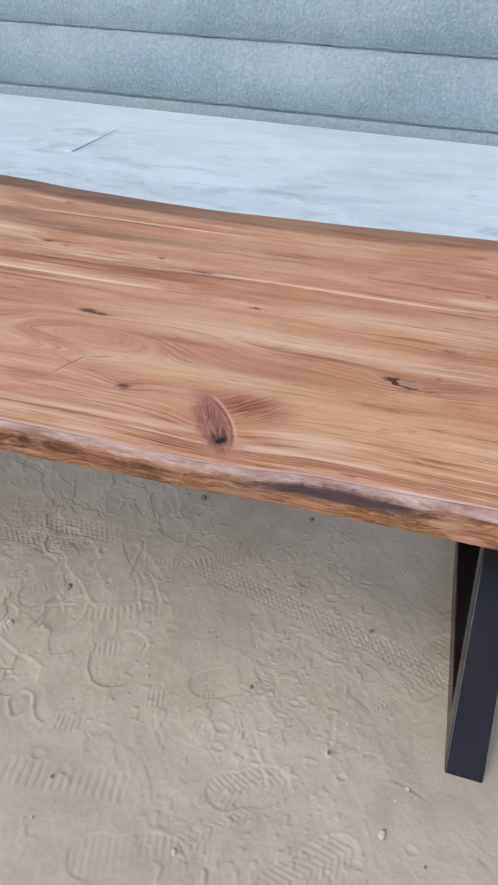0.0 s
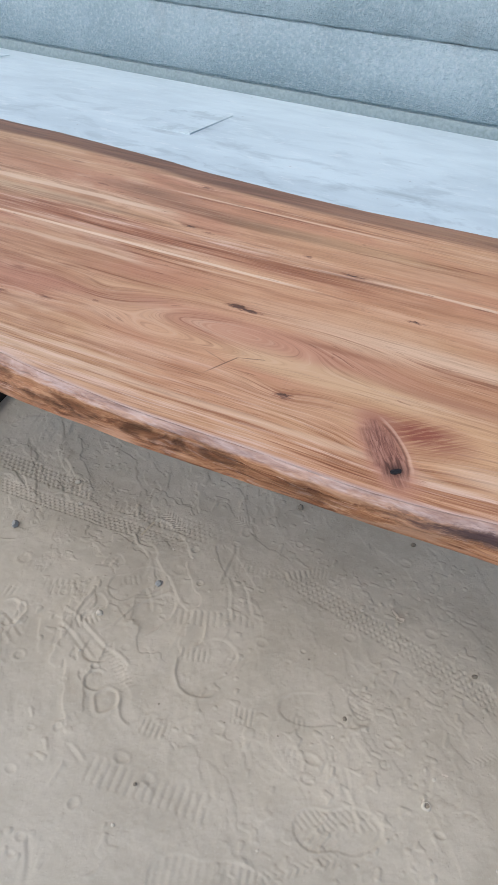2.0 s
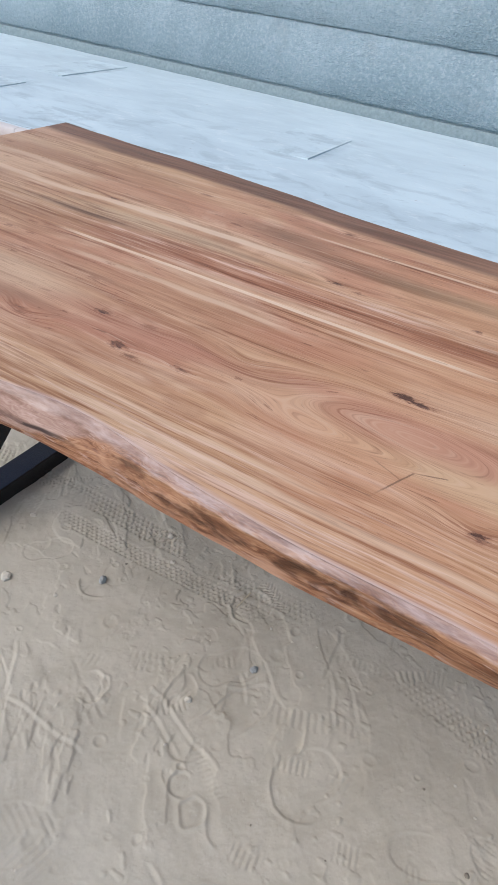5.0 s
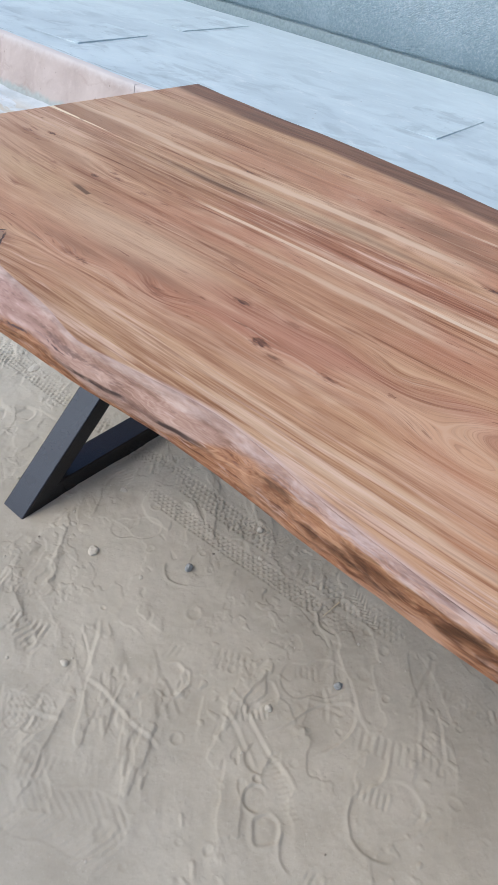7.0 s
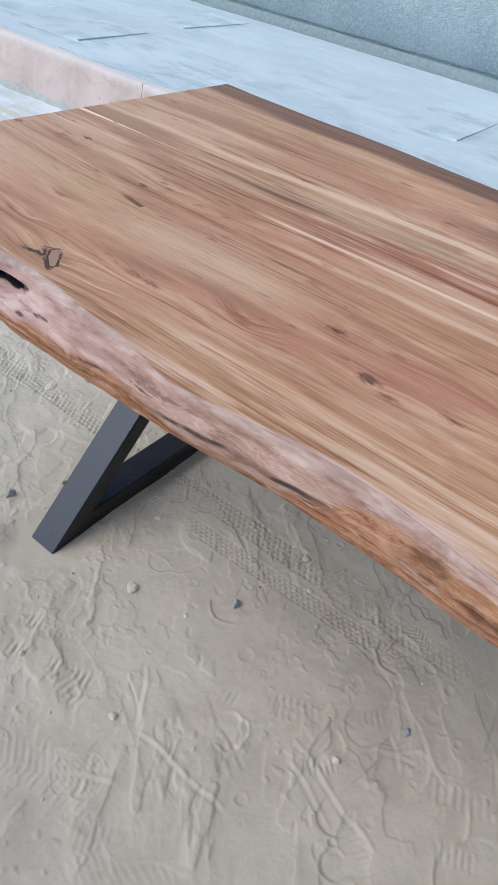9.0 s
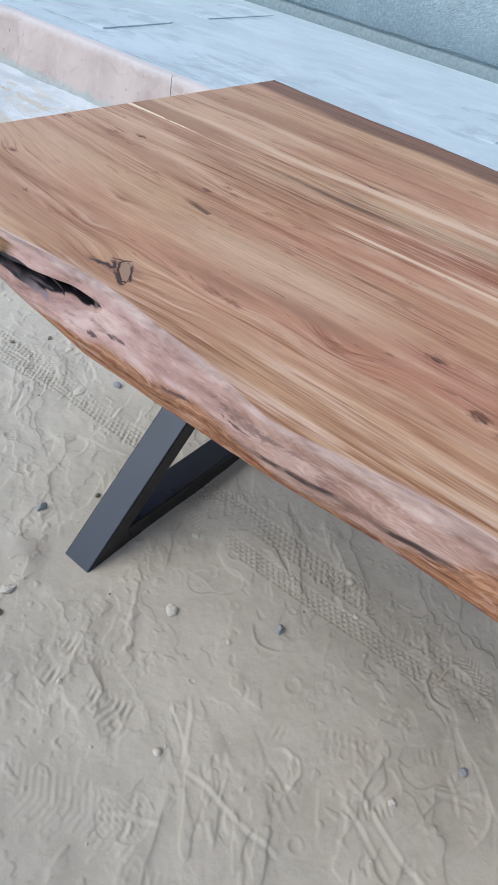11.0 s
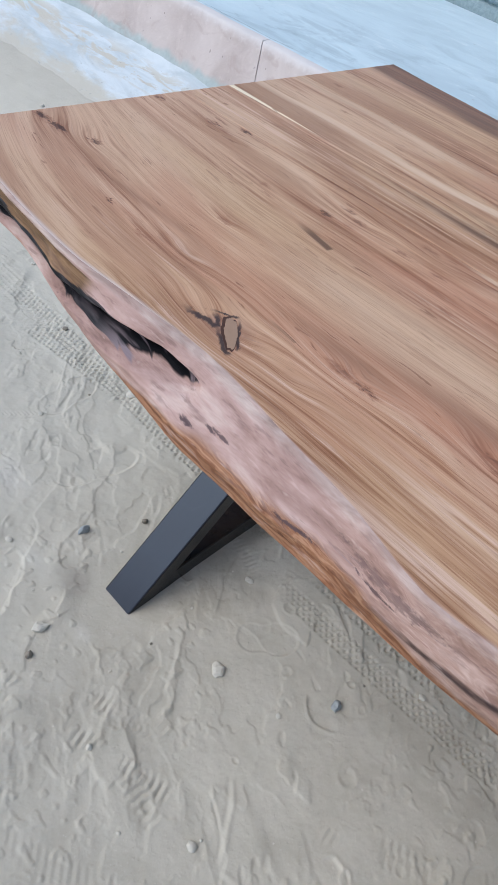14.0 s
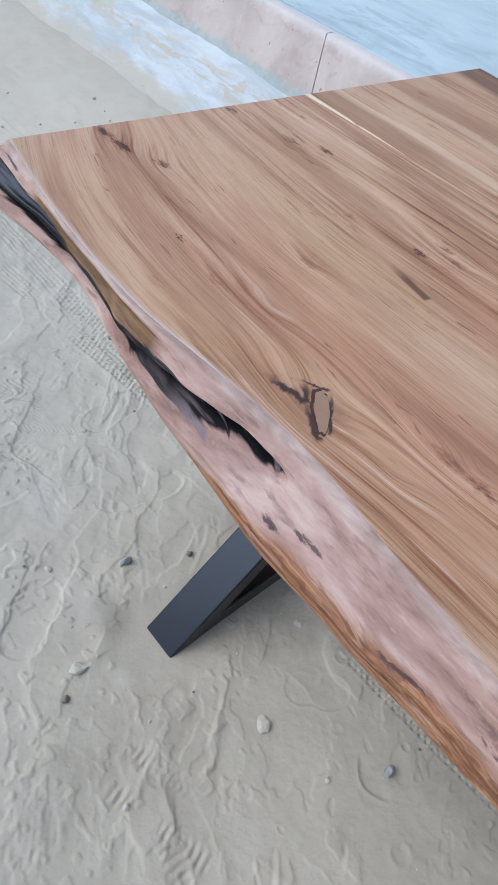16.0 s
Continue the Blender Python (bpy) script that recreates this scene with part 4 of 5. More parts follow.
# ---- raised platform, apron and wall ----
def sheet(bm, rows):
    """Faces between rows of points that are of one length."""
    grid = [[bm.verts.new(p) for p in row] for row in rows]
    for a, b in zip(grid, grid[1:]):
        for k in range(len(a) - 1):
            bm.faces.new((a[k], a[k + 1], b[k + 1], b[k]))
    return grid


def wobble(x, y, k, seed):
    t, px, py = lattice(seed), x * k + 300.0, y * k + 300.0
    xi, yi = math.floor(px), math.floor(py)
    fx, fy = px - xi, py - yi
    fx, fy = fx * fx * (3 - 2 * fx), fy * fy * (3 - 2 * fy)
    a, b, c, d = t[xi % 256, yi % 256], t[(xi + 1) % 256, yi % 256], t[xi % 256, (yi + 1) % 256], t[(xi + 1) % 256, (yi + 1) % 256]
    return float((a * (1 - fx) + b * fx) * (1 - fy) + (c * (1 - fx) + d * fx) * fy) - 0.5


def build_platform():
    bm = bmesh.new()
    xs = [-14 + 0.08 * k for k in range(276)]
    rows = []
    for x in xs:
        e = 0.010 * wobble(x, 0, 5, 5) + 0.004 * wobble(x, 0, 30, 6)
        row = [(x, 2.495 + e, 0.10), (x, 2.52 + e, 0.484), (x, 2.525 + e, 0.494), (x, 2.534 + e, 0.4985), (x, 2.55 + e, 0.5)]
        row += [(x, 2.55 + e + 0.1 * k, 0.5 + 0.003 * wobble(x, k * 0.1, 2.2, 8)) for k in range(1, 22)]
        row += [(x, 5.2, 0.5), (x, 5.2, 0.0)]
        rows.append(row)
    sheet(bm, rows)
    for f in bm.faces:
        f.smooth = True
    bmesh.ops.recalc_face_normals(bm, faces=bm.faces)
    plat = tagged(part("platform", bm, SCREED), "raised porch platform topped with pale trowelled cement", "platform", kind="structure")
    # pink plaster on the front, in two panels with an open joint
    for x0, x1 in ((-14.0, -2.0580), (-2.0545, 8.0)):
        bm = bmesh.new()
        n = max(8, int((x1 - x0) / 0.06))
        rows = []
        for k in range(n + 1):
            x = x0 + (x1 - x0) * k / n
            e = 0.010 * wobble(x, 0, 5, 5) + 0.004 * wobble(x, 0, 30, 6)
            rows.append([(x + 0.37 * (0.5 - q[2]), *q[1:]) for q in [(x, 2.53 + e, 0.30), (x, 2.415 + e + 0.008 * wobble(x, 1, 9, 9), 0.25), (x, 2.422 + e, 0.31), (x, 2.46 + e + 0.005 * wobble(x, 3, 7, 9), 0.40),
                         (x, 2.500 + e, 0.487), (x, 2.504 + e, 0.4955), (x, 2.510 + e, 0.4995), (x, 2.5405 + e, 0.5015)]])
        g = sheet(bm, rows)
        for cap in (g[0], g[-1]):
            bm.faces.new([bm.verts.new(q.co) for q in cap])
        for f in bm.faces:
            f.smooth = len(f.verts) == 4
        bmesh.ops.recalc_face_normals(bm, faces=bm.faces)
        part("riser_panel", bm, PINK, plat, "pinkish plaster face with a pale chipped lip")
    # raised rectangular screed corners on the floor
    for cx, cy, w, l, turn in ((-1.13, 3.37, 0.30, 0.48, 1), (-2.86, 2.96, 0.30, 0.48, 4), (-2.90, 3.79, 0.28, 0.58, 1)):
        bm = bmesh.new()
        rows = []
        for i in range(7):
            rows.append([])
            for j in range(9):
                u, v = i / 6 - 0.5, j / 8 - 0.5
                lift = 0.5008 + 0.0052 * (u + 0.5) ** 6 * (0.5 + 0.5 * smooth(0.5 - v))
                rows[-1].append((u * w, v * l, float(lift)))
        g = sheet(bm, rows)
        rim = [g[6][j] for j in range(9)]
        low = [bm.verts.new((q.co.x + 0.002, q.co.y, 0.497)) for q in rim]
        for k in range(8):
            bm.faces.new((rim[k], rim[k + 1], low[k + 1], low[k]))
        side = [g[i][0] for i in range(7)]
        low = [bm.verts.new((q.co.x, q.co.y - 0.002, 0.497)) for q in side]
        for k in range(6):
            bm.faces.new((side[k], side[k + 1], low[k + 1], low[k]))
        bmesh.ops.recalc_face_normals(bm, faces=bm.faces)
        ob = part("screed_patch", bm, SCREED, plat, "thin raised cement patch")
        ob.matrix_basis = pose(cx, cy, 0, 0, 0, turn)


def build_apron():
    bm = bmesh.new()
    rows = []
    for k in range(360):
        x = -14 + k * 0.0612
        row = []
        for j in range(12):
            f = j / 11
            row.append((x, 2.0 + 0.445 * f, 0.085 + 0.228 * f + 0.010 * wobble(x, f, 4, 3) + 0.006 * wobble(x, f * 8, 16, 4) + (0.012 if j == 11 else 0)))
        rows.append(row)
    sheet(bm, rows)
    for f in bm.faces:
        f.smooth = True
    bmesh.ops.recalc_face_normals(bm, faces=bm.faces)
    tagged(part("pavement", bm, APRON), "sloping whitish cement apron strewn with sand along the platform", "apron", kind="structure")


def build_wall():
    slope = -0.03
    turn = math.degrees(math.atan(slope))
    core = bmesh.new()
    bmesh.ops.create_cube(core, size=1, matrix=pose(-3, 4.215 + 0.1, 2.0) @ Matrix.Diagonal((22, 0.2, 3.4, 1)))
    wall = tagged(part("wall_north", core, STUCCO), "rough-cast grey cement wall with horizontal grooves", "wall", kind="structure")
    wall.matrix_world = Matrix.Translation((0, -0.03, 0)) @ pose(0, 0, 0, 0, 0, turn)
    # courses of render with a groove between them
    edges = [0.562, 0.886, 1.21, 1.53, 1.86, 2.2, 2.6, 3.0, 3.6]
    for n, (z0, z1) in enumerate(zip(edges, edges[1:])):
        bm = bmesh.new()
        rows = []
        for k in range(441):
            x = -14 + 0.05 * k
            lo = z0 + 0.0025 + 0.005 * wobble(x, n, 9, 12) + 0.004 * wobble(x, n, 33, 13)
            hi = z1 - 0.0025 + 0.005 * wobble(x, n + 5, 9, 14) + 0.004 * wobble(x, n, 40, 15)
            b = 0.005 * wobble(x, n, 6, 16)
            rows.append([(x, 4.222, lo), (x, 4.206, lo), (x, 4.196 + b, lo + 0.007), (x, 4.199 + b, (lo + hi) / 2), (x, 4.203 + b, hi - 0.008), (x, 4.210, hi), (x, 4.222, hi)])
        sheet(bm, rows)
        for f in bm.faces:
            f.smooth = True
        bmesh.ops.recalc_face_normals(bm, faces=bm.faces)
        part("render_course", bm, STUCCO, wall)
    bm = bmesh.new()
    rows = []
    for k in range(441):
        x = -14 + 0.05 * k
        b = 0.006 * wobble(x, 2, 7, 18) + 0.004 * wobble(x, 2, 30, 19)
        rows.append([(x, 4.185 + b, 0.47), (x, 4.186 + b, 0.512), (x, 4.19 + b, 0.545), (x, 4.20 + b, 0.554 + 0.3 * b), (x, 4.245, 0.556)])
    sheet(bm, rows)
    for f in bm.faces:
        f.smooth = True
    bmesh.ops.recalc_face_normals(bm, faces=bm.faces)
    part("skirting_band", bm, BAND, wall, "smoother cement band at the wall's foot")


build_platform()
build_apron()
build_wall()

# ---- dining table ----
TOP, UNDER, LEFT, RIGHT = 0.760, 0.7045, -1.200, 1.255
FRONT_TOP = [(-1.2, .985), (-1.11, .966), (-1.03, .954), (-.95, .945), (-.88, .941), (-.80, .950), (-.70, .957), (-.60, .943), (-.50, .932), (-.42, .908), (-.35, .919), (-.28, .930), (-.21, .939),
             (-.12, .926), (-.03, .911), (.1, .900), (.26, .901), (.43, .897), (.54, .912), (.61, .918), (.70, .920), (.80, .925), (1.0, .930), (1.26, .935)]
FRONT_LOW = [(-1.2, .936), (-1.15, .943), (-1.1, .949), (-1.045, .953), (-1.0, .950), (-.96, .942), (-.89, .926), (-.80, .910), (-.74, .902), (-.65, .898), (-.55, .898), (-.45, .898), (-.35, .905), (-.25, .912), (-.15, .915), (0.0, .908), (.13, .905), (.3, .910),
             (.46, .915), (.61, .920), (.8, .922), (1.26, .93)]
BACK_TOP = [(-1.2, 1.955), (-.9, 1.925), (-.77, 1.925), (-.6, 1.908), (-.43, 1.89), (-.28, 1.862), (0.0, 1.836), (.17, 1.830), (.45, 1.845), (.8, 1.872), (1.26, 1.896)]
SEAMS = (1.362, 1.462, 1.660)


def curve(points, x):
    """A smooth curve through points of x and y."""
    px, py = [p[0] for p in points], [p[1] for p in points]
    return float(sum(np.interp(x + d, px, py) * w for d, w in ((-0.03, .25), (0, .5), (0.03, .25))))


def front_profile(x):
    """The live edge at x, from the top arris down to the underside: points (y, z, in a black pocket)."""
    yt = curve(FRONT_TOP, x) - 0.003 + 0.003 * wobble(x, 0, 14, 31)
    yb = curve(FRONT_LOW, x) - 0.006 * smooth((x + 0.75) / 0.1) + 0.002 * wobble(x, 0, 18, 32)
    bevel = smooth((-0.12 - x) / 0.15)            # sloping bark face towards the left end
    pocket = float(smooth((-0.668 - x) / 0.04))
    zc = float(np.interp(x, (-1.2, -1.1, -1.0, -.90, -.82, -.74, -.67), (.7320, .7275, .7215, .7245, .7370, .7435, .7450))) + 0.002 * wobble(x, 0, 22, 35)
    below = float(np.interp(x, (-1.2, -1.0, -.88, -.82, -.75, -.67), (.0110, .0130, .0140, .0190, .0180, .0070))) * (1 + 0.35 * wobble(x, 3, 15, 39))
    out = []
    n = 56
    for k in range(n):
        z = TOP - 0.0015 - (TOP - 0.0015 - zc) * (k / 25) ** 0.7 if k <= 25 else zc - (zc - UNDER - 0.003) * (k - 25) / (n - 26)
        v = (TOP - 0.0015 - z) / (TOP - 0.0045 - UNDER)
        f_slope = min(1.0, v / 0.62)
        f_plumb = math.sin(min(1.0, v / 0.22) * math.pi / 2)
        ramped = yt + 0.001 + (yb - yt) * f_slope ** 0.9
        plumb = yt + 0.006 * (1 - 1.6 * f_plumb) + (yb - 0.001 - yt) * v
        y = bevel * ramped + (1 - bevel) * plumb
        y += 0.007 * (wobble(x, z * 1.5, 16, 33)) * math.sin(math.pi * v) + 0.003 * wobble(x, z * 2, 45, 34) * math.sin(math.pi * v)
        down = zc - z
        dig = (math.exp(-(down / 0.0026) ** 2) if down < 0 else max(0.0, 1 - down / below)) * pocket
        shelf = pocket * smooth((0.7550 - z) / 0.003) * smooth((z - zc) / 0.004) * smooth((-0.80 - x) / 0.1) * smooth((x + 1.12) / 0.05)
        y += 0.034 * dig * (1 + 0.3 * wobble(x, 0, 13, 36)) + 0.003 * shelf
        if v > 0.93:
            y += 0.004 * ((v - 0.93) / 0.07) ** 2
        # black of the gap is painted up onto the face above it
        pocket_black = math.exp(-(down / float(np.interp(x, (-1.15, -1.08, -1.02, -.86, -.78), (.0190, .0150, .0095, .0085, .0035)))) ** 2) * pocket if down < 0 else dig
        out.append((y, z, pocket_black, float(shelf)))
    return yt, out


def back_profile(x):
    yt = curve(BACK_TOP, x) + 0.003 * wobble(x, 4, 11, 37)
    out = []
    for k in range(10):
        v = k / 9
        z = UNDER + 0.003 + v * (TOP - 0.002 - UNDER - 0.003)
        out.append((yt - 0.014 * (1 - v) + 0.004 * math.sin(math.pi * v) + 0.004 * wobble(x, z * 2, 20, 38) * math.sin(math.pi * v), z))
    return yt, out


PROFILES = [(x, front_profile(x), back_profile(x)) for x in [LEFT + 0.0025 * k for k in range(220)] + [LEFT + 0.55 + (RIGHT - LEFT - 0.55) * k / 400 for k in range(401)]]


def figure(x, y):
    """The course of the growth rings on the top at x and y, and how near an eye is."""
    f = y + 0.050 * (layered(x * 0.8 + 40, y * 2.0 + 40, 91, 2) - 0.5) + 0.016 * (layered(x * 2.4 + 9, y * 6.0 + 9, 93, 2) - 0.5)
    bend = np.maximum(-0.86 - x, 0.0)
    f = f - bend * bend * 0.75 * smooth((1.40 - y) / 0.30)
    # nested arches in the wide board
    dy = y - 1.148 - 0.05 * (x - 0.1)
    arch = 1.10 + 0.9 * np.sqrt(dy * dy + 0.0002) - 0.19 * x
    inside = smooth((x + 0.10) / 0.16) * smooth((0.46 - x) / 0.36) * smooth((0.105 - np.abs(dy)) / 0.075)
    f = f * (1 - inside) + arch * inside
    near = 0.55 * inside
    for kx, ky, a, b, lift in EYES:
        u, v = (x - kx) / a, (y - ky) / b
        u = u + 0.5 * (layered(x * 14 + kx * 31 + 60, y * 30 + 60, 95, 2) - 0.5)
        r = np.sqrt(u * u + v * v)
        f = f + lift * np.exp(-r ** 1.6)
        near = np.maximum(near, np.exp(-(r / 1.25) ** 2))
    return f, near


def build_board(y0, y1, table):
    """One glued board of the top; None stands for a live edge."""
    bm = bmesh.new()
    near_layer, far_layer = bm.verts.layers.float.new("near_edge"), bm.verts.layers.float.new("far_edge")
    pocket_layer, shelf_layer = bm.verts.layers.float.new("pocket"), bm.verts.layers.float.new("shelf")
    rings = []
    count = 1 + round(((1.96 if y1 is None else y1) - (0.90 if y0 is None else y0)) / 0.0045)
    for x, (yt, face), (yf, rear) in PROFILES:
        lo = yt + 0.0045 if y0 is None else y0 + 0.0005
        hi = yf - 0.004 if y1 is None else y1 - 0.0005
        across = [lo + (hi - lo) * k / (count - 1) for k in range(count)]
        ring = [(y, TOP) for y in across]
        if y1 is None:
            ring += [(y, z) for y, z in reversed(rear)] + [(rear[0][0] - 0.006, UNDER)]
        else:
            ring += [(y1 - 0.0001, TOP - 0.0006), (y1 - 0.0001, UNDER)]
        if y0 is None:
            ring += [(face[-1][0] + 0.006, UNDER)] + list(reversed(face))
        else:
            ring += [(y0 + 0.0001, UNDER), (y0 + 0.0001, TOP - 0.0006)]
        row = []
        for y, z, *more in ring:
            q = bm.verts.new((x, y, z))
            if more:
                q[pocket_layer], q[shelf_layer] = more
            q[near_layer], q[far_layer] = max(0.0, y - yt), max(0.0, yf - y)
            row.append(q)
        rings.append(row)
    size = len(rings[0])
    for a, b in zip(rings, rings[1:]):
        for k in range(size):
            j = (k + 1) % size
            f = bm.faces.new((a[k], a[j], b[j], b[k]))
            live = (y0 is None and k >= size - 57) or (y1 is None and count - 1 <= k <= count + 10)
            f.material_index, f.smooth = (1, True) if live else (0, False)
    bm.faces.new(rings[0]), bm.faces.new(rings[-1])
    bmesh.ops.recalc_face_normals(bm, faces=bm.faces)
    ob = part("board", bm, (WOOD, EDGE), table)
    co = np.empty(len(ob.data.vertices) * 3)
    ob.data.vertices.foreach_get("co", co)
    for name, values in zip(("grain", "swirl"), figure(co[0::3], co[1::3])):
        ob.data.attributes.new(name, "FLOAT", "POINT").data.foreach_set("value", values)
    return ob


def build_inlay(table, name, outline, lift, material, label):
    """A thin fill let into the top, with an uneven outline given as middle, half sizes, turn and seed."""
    cx, cy, a, b, turn, seed = outline
    bm = bmesh.new()
    ring = []
    for k in range(56):
        w = 2 * math.pi * k / 56
        r = 1 + 0.34 * wobble(math.cos(w) * 2, math.sin(w) * 2, 1.1, seed) + 0.16 * wobble(math.cos(w) * 2, math.sin(w) * 2, 2.6, seed + 1)
        px, py = a * r * math.cos(w), b * r * math.sin(w)
        c, s = math.cos(radians(turn)), math.sin(radians(turn))
        ring.append((cx + px * c - py * s, cy + px * s + py * c))
    upper = [bm.verts.new((x, y, TOP + lift)) for x, y in ring]
    lower = [bm.verts.new((x, y, TOP - 0.002)) for x, y in ring]
    bm.faces.new(upper)
    for k in range(56):
        bm.faces.new((upper[k], lower[k], lower[(k + 1) % 56], upper[(k + 1) % 56]))
    bmesh.ops.recalc_face_normals(bm, faces=bm.faces)
    return part(name, bm, material, table, label)


def tube(bm, quad, width, x):
    """A square steel tube as a prism on a side outline (y, z)."""
    left = [bm.verts.new((x - width / 2, y, z)) for y, z in quad]
    right = [bm.verts.new((x + width / 2, y, z)) for y, z in quad]
    bm.faces.new(left), bm.faces.new(right)
    for k in range(4):
        bm.faces.new((left[k], left[(k + 1) % 4], right[(k + 1) % 4], right[k]))
    bmesh.ops.recalc_face_normals(bm, faces=bm.faces)
    bmesh.ops.bevel(bm, geom=bm.edges[:], offset=0.003, segments=2, profile=0.5, affect="EDGES")


def build_leg_frame(table, x, y_foot, y_back):
    root = new("leg_frame")
    root.parent = table
    tagged(root, "crossed leg frame of black satin steel tube")
    w, cut, top = 0.0735, 0.066, UNDER - 0.0015
    base = -0.006
    for name, quad, width in (("leg", [(y_foot, base), (y_foot + cut, base), (y_back, top), (y_back - cut, top)], w),
                              ("leg", [(y_back - cut, base), (y_back, base), (y_foot + cut, top), (y_foot, top)], w - 0.001),
                              ("bottom_bar", [(y_foot + cut + 0.001, base), (y_back - cut - 0.001, base), (y_back - cut - 0.001, 0.048), (y_foot + cut + 0.001, 0.048)], w - 0.0016),
                              ("top_bar", [(y_foot + cut + 0.001, top - 0.04), (y_back - cut - 0.001, top - 0.04), (y_back - cut - 0.001, top - 0.0005), (y_foot + cut + 0.001, top - 0.0005)], w - 0.0016)):
        bm = bmesh.new()
        tube(bm, quad, width, x)
        part(name, bm, STEEL, root)


table = tagged(new("dining_table"), "live-edge hardwood dining table on crossed black steel legs, standing on sand", "table")
joints = (None, *SEAMS, None)
for low_y, high_y in zip(joints, joints[1:]):
    build_board(low_y, high_y, table)
for outline, lift, material, label in (((-0.7105, 0.9965, .0275, .0082, -43, 3), 0.00025, RIM, "dark-rimmed knot"), ((-0.7095, 0.9975, .0245, .0064, -44, 3), 0.0005, RESIN, "brown resin fill"),
                                       ((0.4445, 0.949, .0080, .0046, 50, 8), 0.0003, CHAR, "black open knot hole"), ((0.662, 1.171, .0255, .0112, -10, 5), 0.00025, RIM, "dark-rimmed knot"),
                                       ((0.669, 1.171, .0205, .0090, -10, 5), 0.0005, RESIN, "brown resin fill")):
    build_inlay(table, "knot_fill", outline, lift, material, label)
build_leg_frame(table, -0.8615, 1.018, 1.823)
build_leg_frame(table, 0.929, 1.009, 1.814)


# ---- stones and litter on the sand ----
def build_stone(x, y, sx, sy, sz, turn, material, label, seed):
    bm = bmesh.new()
    bmesh.ops.create_icosphere(bm, subdivisions=2, radius=1.0)
    for q in bm.verts:
        d = q.co.normalized()
        k = 1 + 0.38 * (noise.noise(d * 1.2 + Vector((seed * 3.1, 0, 0)))) + 0.20 * noise.noise(d * 2.6 + Vector((0, seed * 1.7, 0)))
        q.co = Vector((d.x * sx, d.y * sy, d.z * sz)) * max(0.45, k) * 0.88
    for f in bm.faces:
        f.smooth = seed in (0, 1, 3, 7)
    ob = tagged(part("pebble", bm, material), label, "pebble", "pebbles on the sand")
    ob.matrix_world = pose(x, y, ground_z(x, y) + sz * 0.30, 0, 0, turn)


PALE, GREY, CLOD = (STONE_PALE, "small pale pebble lying on the sand"), (STONE_GREY, "blue-grey stone chip lying on the sand"), (STONE_DARK, "dark earth crumb lying on the sand")
STONES = [(-0.46, 0.863, .010, .008, .006, PALE), (0.787, 0.867, .012, .008, .007, PALE), (-0.637, 1.083, .017, .014, .007, PALE), (-0.402, 1.412, .010, .009, .007, PALE),
          (-0.103, 1.072, .009, .009, .007, PALE), (0.438, 1.36, .005, .005, .004, PALE), (0.672, 1.04, .005, .004, .003, PALE), (0.436, 0.732, .007, .006, .005, PALE),
          (-0.346, 1.345, .008, .007, .005, PALE), (-0.902, 0.886, .016, .012, .008, PALE), (-0.506, 1.109, .006, .005, .004, PALE), (-0.733, 1.262, .011, .008, .006, PALE)]
STONES_DARK = [(-0.028, 1.209, .011, .009, .008, GREY), (0.19, 1.603, .010, .008, .008, CLOD), (0.503, 1.612, .008, .007, .006, CLOD), 
               (-0.447, 1.204, .013, .009, .011, GREY), (-1.028, 1.067, .007, .016, .013, GREY), (-0.973, 1.181, .008, .007, .007, CLOD), (-0.871, 0.843, .009, .008, .007, CLOD),
               (0.48, 1.08, .005, .005, .004, CLOD), (0.166, 0.786, .004, .004, .003, CLOD), (-0.677, 0.831, .007, .006, .005, PALE), (0.712, 1.30, .009, .006, .005, CLOD)]
STONES_FAR = [(-1.301, 1.408, .026, .018, .006, PALE), (-1.25, 1.497, .016, .012, .008, GREY), (-1.60, 1.408, .010, .008, .006, CLOD), (-1.545, 1.50, .010, .008, .007, CLOD),
              (-1.099, 0.942, .009, .007, .005, PALE), (-1.36, 1.18, .007, .006, .005, PALE), 
              (-2.59, 1.98, .008, .008, .006, PALE), (-1.9, 1.5, .008, .006, .005, PALE)]
for n, (x, y, sx, sy, sz, (mt, lab)) in enumerate(STONES + STONES_DARK + STONES_FAR):
    build_stone(x, y, sx, sy, sz, (n * 67) % 180, mt, lab, n)
rng = random.Random(5)
for n in range(60):
    x, y = rng.uniform(-1.7, 0.95), rng.uniform(0.66, 1.55)
    s = rng.uniform(0.0018, 0.0042)
    mt, lab = rng.choice((PALE, PALE, PALE, CLOD))
    build_stone(x, y, s, s * 0.8, s * 0.7, rng.uniform(0, 180), mt, lab, 60 + n)
for n in range(34):
    x, y = rng.uniform(-3.0, -1.7), rng.uniform(1.35, 2.05)
    s = rng.uniform(0.003, 0.008)
    mt, lab = rng.choice((PALE, PALE, CLOD, GREY))
    build_stone(x, y, s, s * 0.8, s * 0.6, rng.uniform(0, 180), mt, lab, 120 + n)
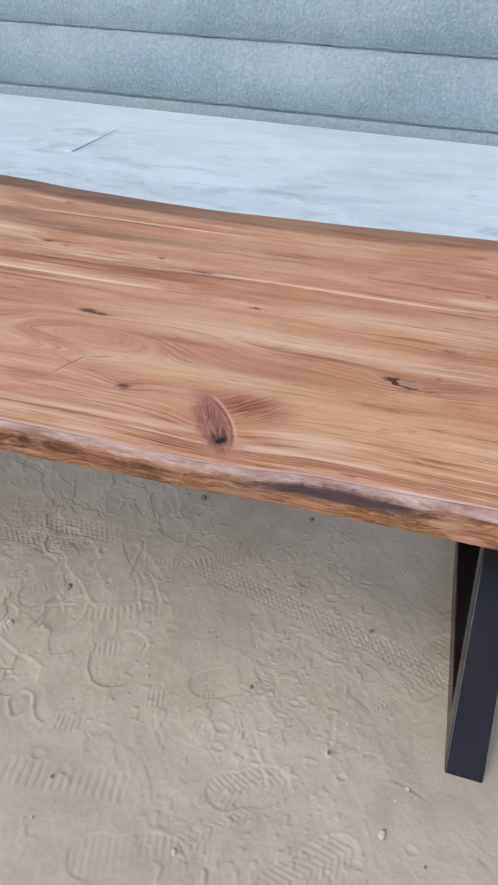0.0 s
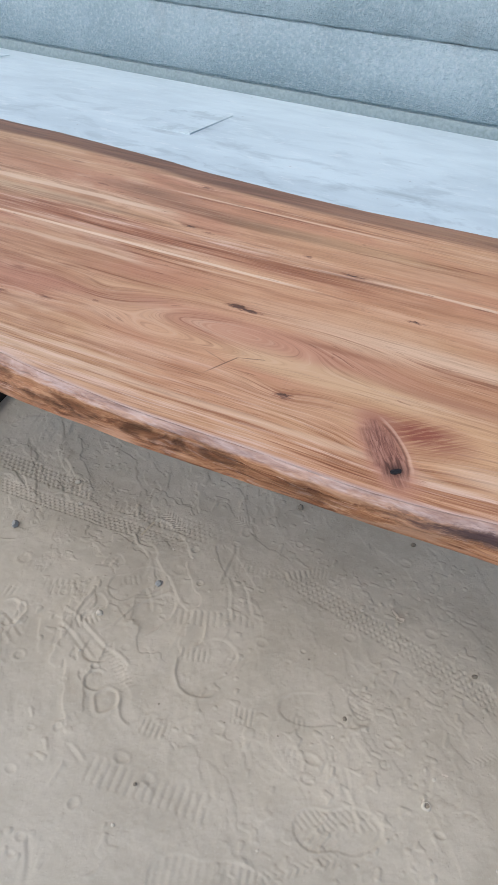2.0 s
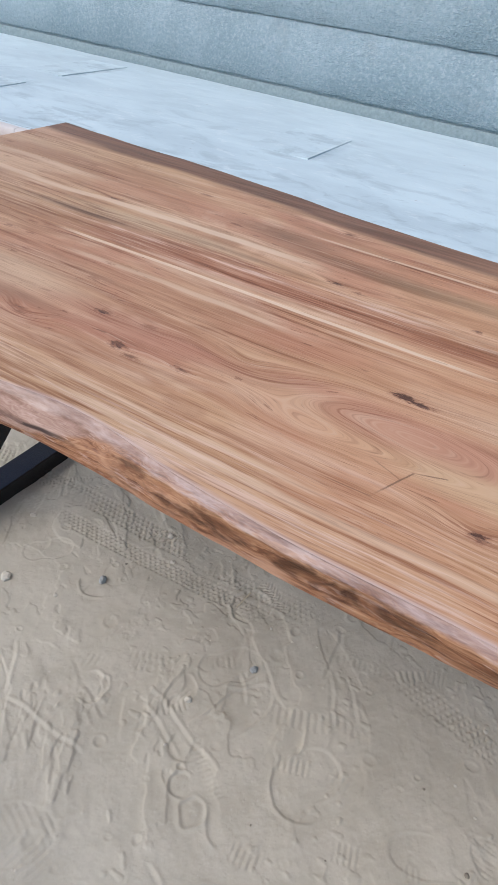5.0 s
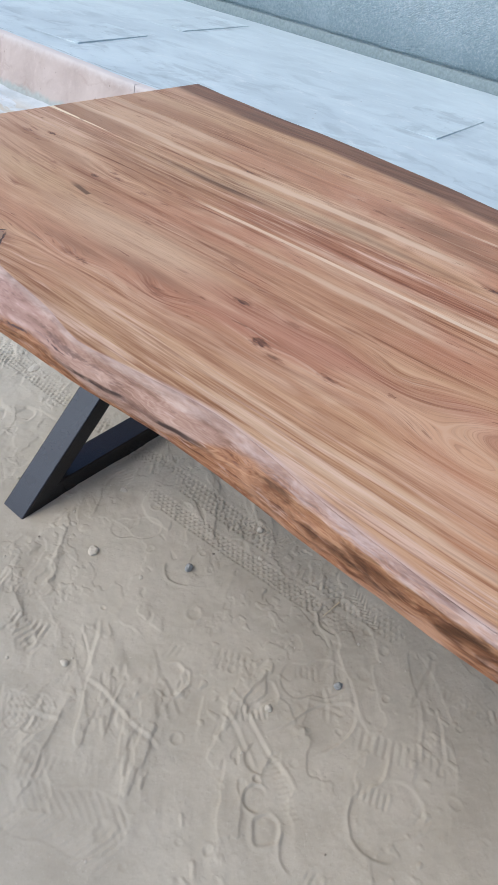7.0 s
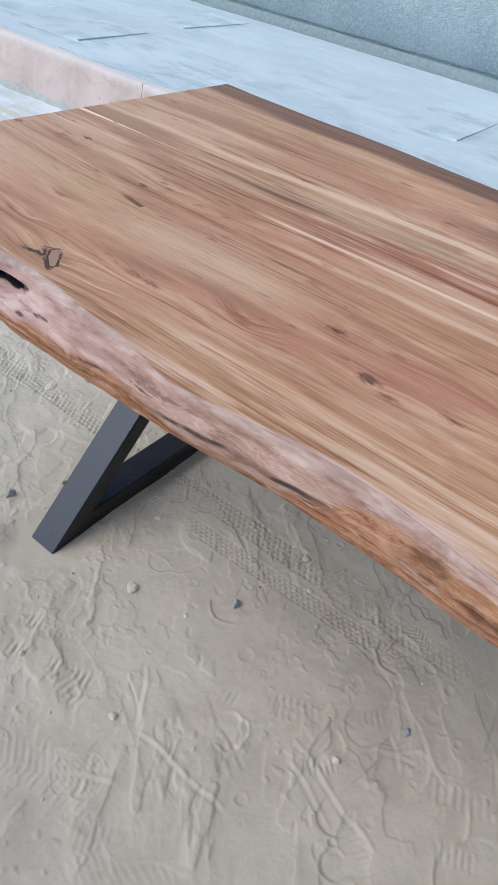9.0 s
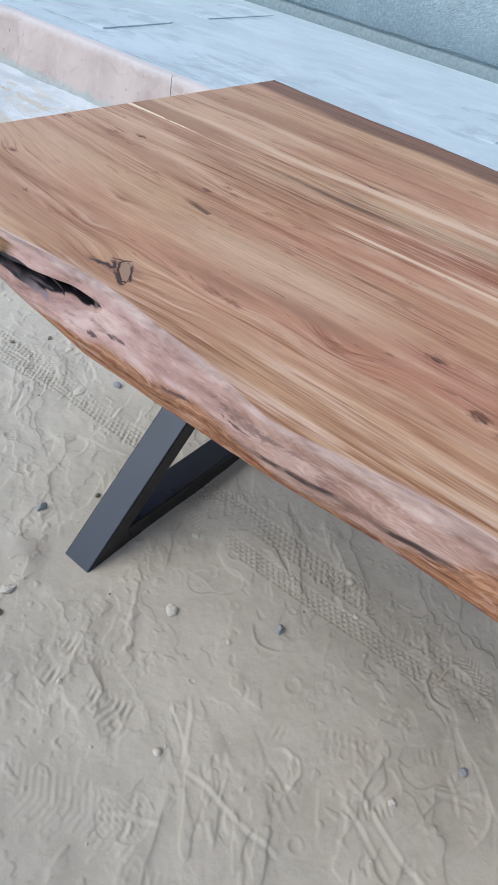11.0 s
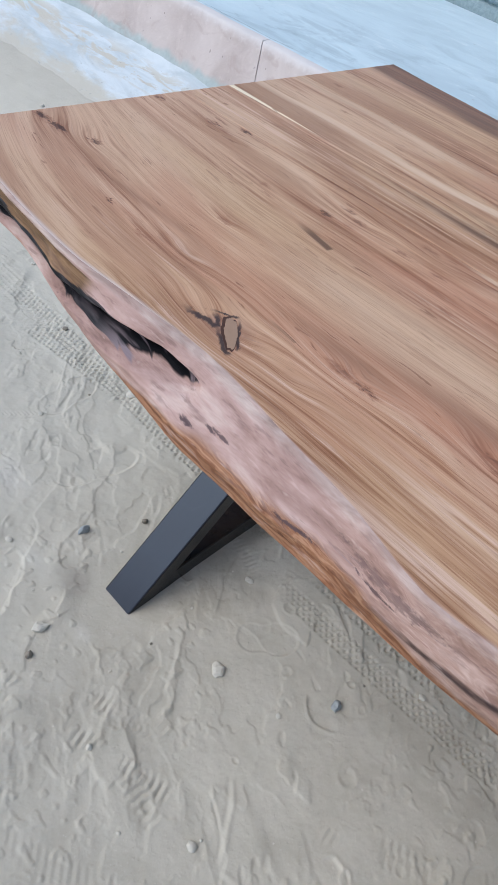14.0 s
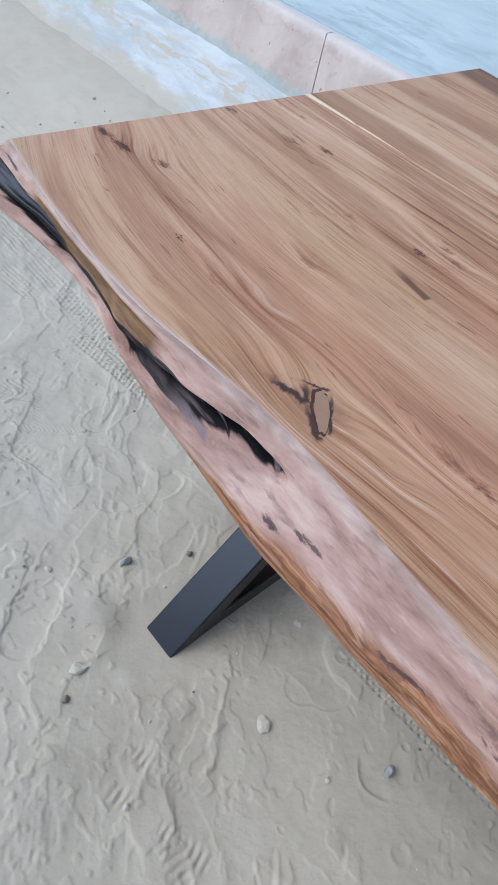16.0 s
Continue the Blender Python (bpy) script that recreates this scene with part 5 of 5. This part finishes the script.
def build_clod_ring(x, y, radius):
    """A small crumb of dried mud with a dark hollow."""
    bm = bmesh.new()
    rows = []
    for k in range(25):
        w = 2 * math.pi * k / 24
        lump = 1 + 0.22 * wobble(math.cos(w), math.sin(w), 2.0, 66)
        rows.append([(radius * lump * f * math.cos(w), radius * lump * f * math.sin(w), radius * u) for f, u in ((1.0, -.3), (1.05, .15), (.85, .55), (.6, .6), (.42, .35), (.30, -.1), (0.02, -.15))])
    sheet(bm, rows)
    bmesh.ops.remove_doubles(bm, verts=bm.verts[:], dist=1e-5)
    for f in bm.faces:
        f.smooth = True
        f.material_index = 1 if math.hypot(*f.calc_center_median().xy) < radius * 0.5 else 0
    bmesh.ops.recalc_face_normals(bm, faces=bm.faces)
    ob = tagged(part("mud_crumb", bm, (STONE_PALE, STONE_DARK)), "pale dried mud crumb with a dark hollow on the sand", "mud crumb")
    ob.matrix_world = pose(x, y, ground_z(x, y) + 0.001, 12, 0, 30)


def build_leaf_scrap(x, y, length, width, turn, curl):
    """A torn, curled flake of dry leaf."""
    bm = bmesh.new()
    rows = []
    for i in range(9):
        u = i / 8
        half = width * math.sin(math.pi * (0.08 + 0.86 * u)) ** 0.8 * (1 + 0.3 * wobble(u, turn, 6, 67))
        rows.append([(length * (u - 0.5), half * v, curl * (v * v * 0.5 + (u - 0.5) ** 2 * 1.6) + 0.0006 * wobble(u * 4, v, 2, 68)) for v in (-1, -.5, 0, .5, 1)])
    top = sheet(bm, rows)
    low = sheet(bm, [[(px, py, pz - 0.0005) for px, py, pz in row] for row in rows])
    for k in range(8):
        bm.faces.new((top[k][0], top[k + 1][0], low[k + 1][0], low[k][0]))
        bm.faces.new((top[k][4], top[k + 1][4], low[k + 1][4], low[k][4]))
    for a in (0, 8):
        for j in range(4):
            bm.faces.new((top[a][j], top[a][j + 1], low[a][j + 1], low[a][j]))
    for f in bm.faces:
        f.smooth = True
    bmesh.ops.recalc_face_normals(bm, faces=bm.faces)
    ob = tagged(part("leaf_scrap", bm, LEAF), "curled scrap of pale dry leaf on the sand", "leaf scrap", "leaf scraps on the sand")
    ob.matrix_world = pose(x, y, ground_z(x, y) + 0.0015, 0, 0, turn)


build_clod_ring(0.668, 0.985, 0.0085)
for scrap in ((0.512, 1.381, .026, .006, -38, .007), (0.528, 1.372, .020, .0085, 20, .006), (0.555, 1.455, .012, .004, -50, .004), (0.690, 1.055, .012, .004, 10, .004), (0.822, 0.957, .016, .006, 60, .005)):
    build_leaf_scrap(*scrap)
bm = bmesh.new()
bmesh.ops.create_cone(bm, cap_ends=True, segments=8, radius1=0.0014, radius2=0.0009, depth=0.056)
straw = tagged(part("straw", bm, STRAW), "thin dry straw lying on the sand", "straw")
straw.matrix_world = pose(-0.143, 1.351, ground_z(-0.143, 1.351) + 0.004, 90, 0, -6)
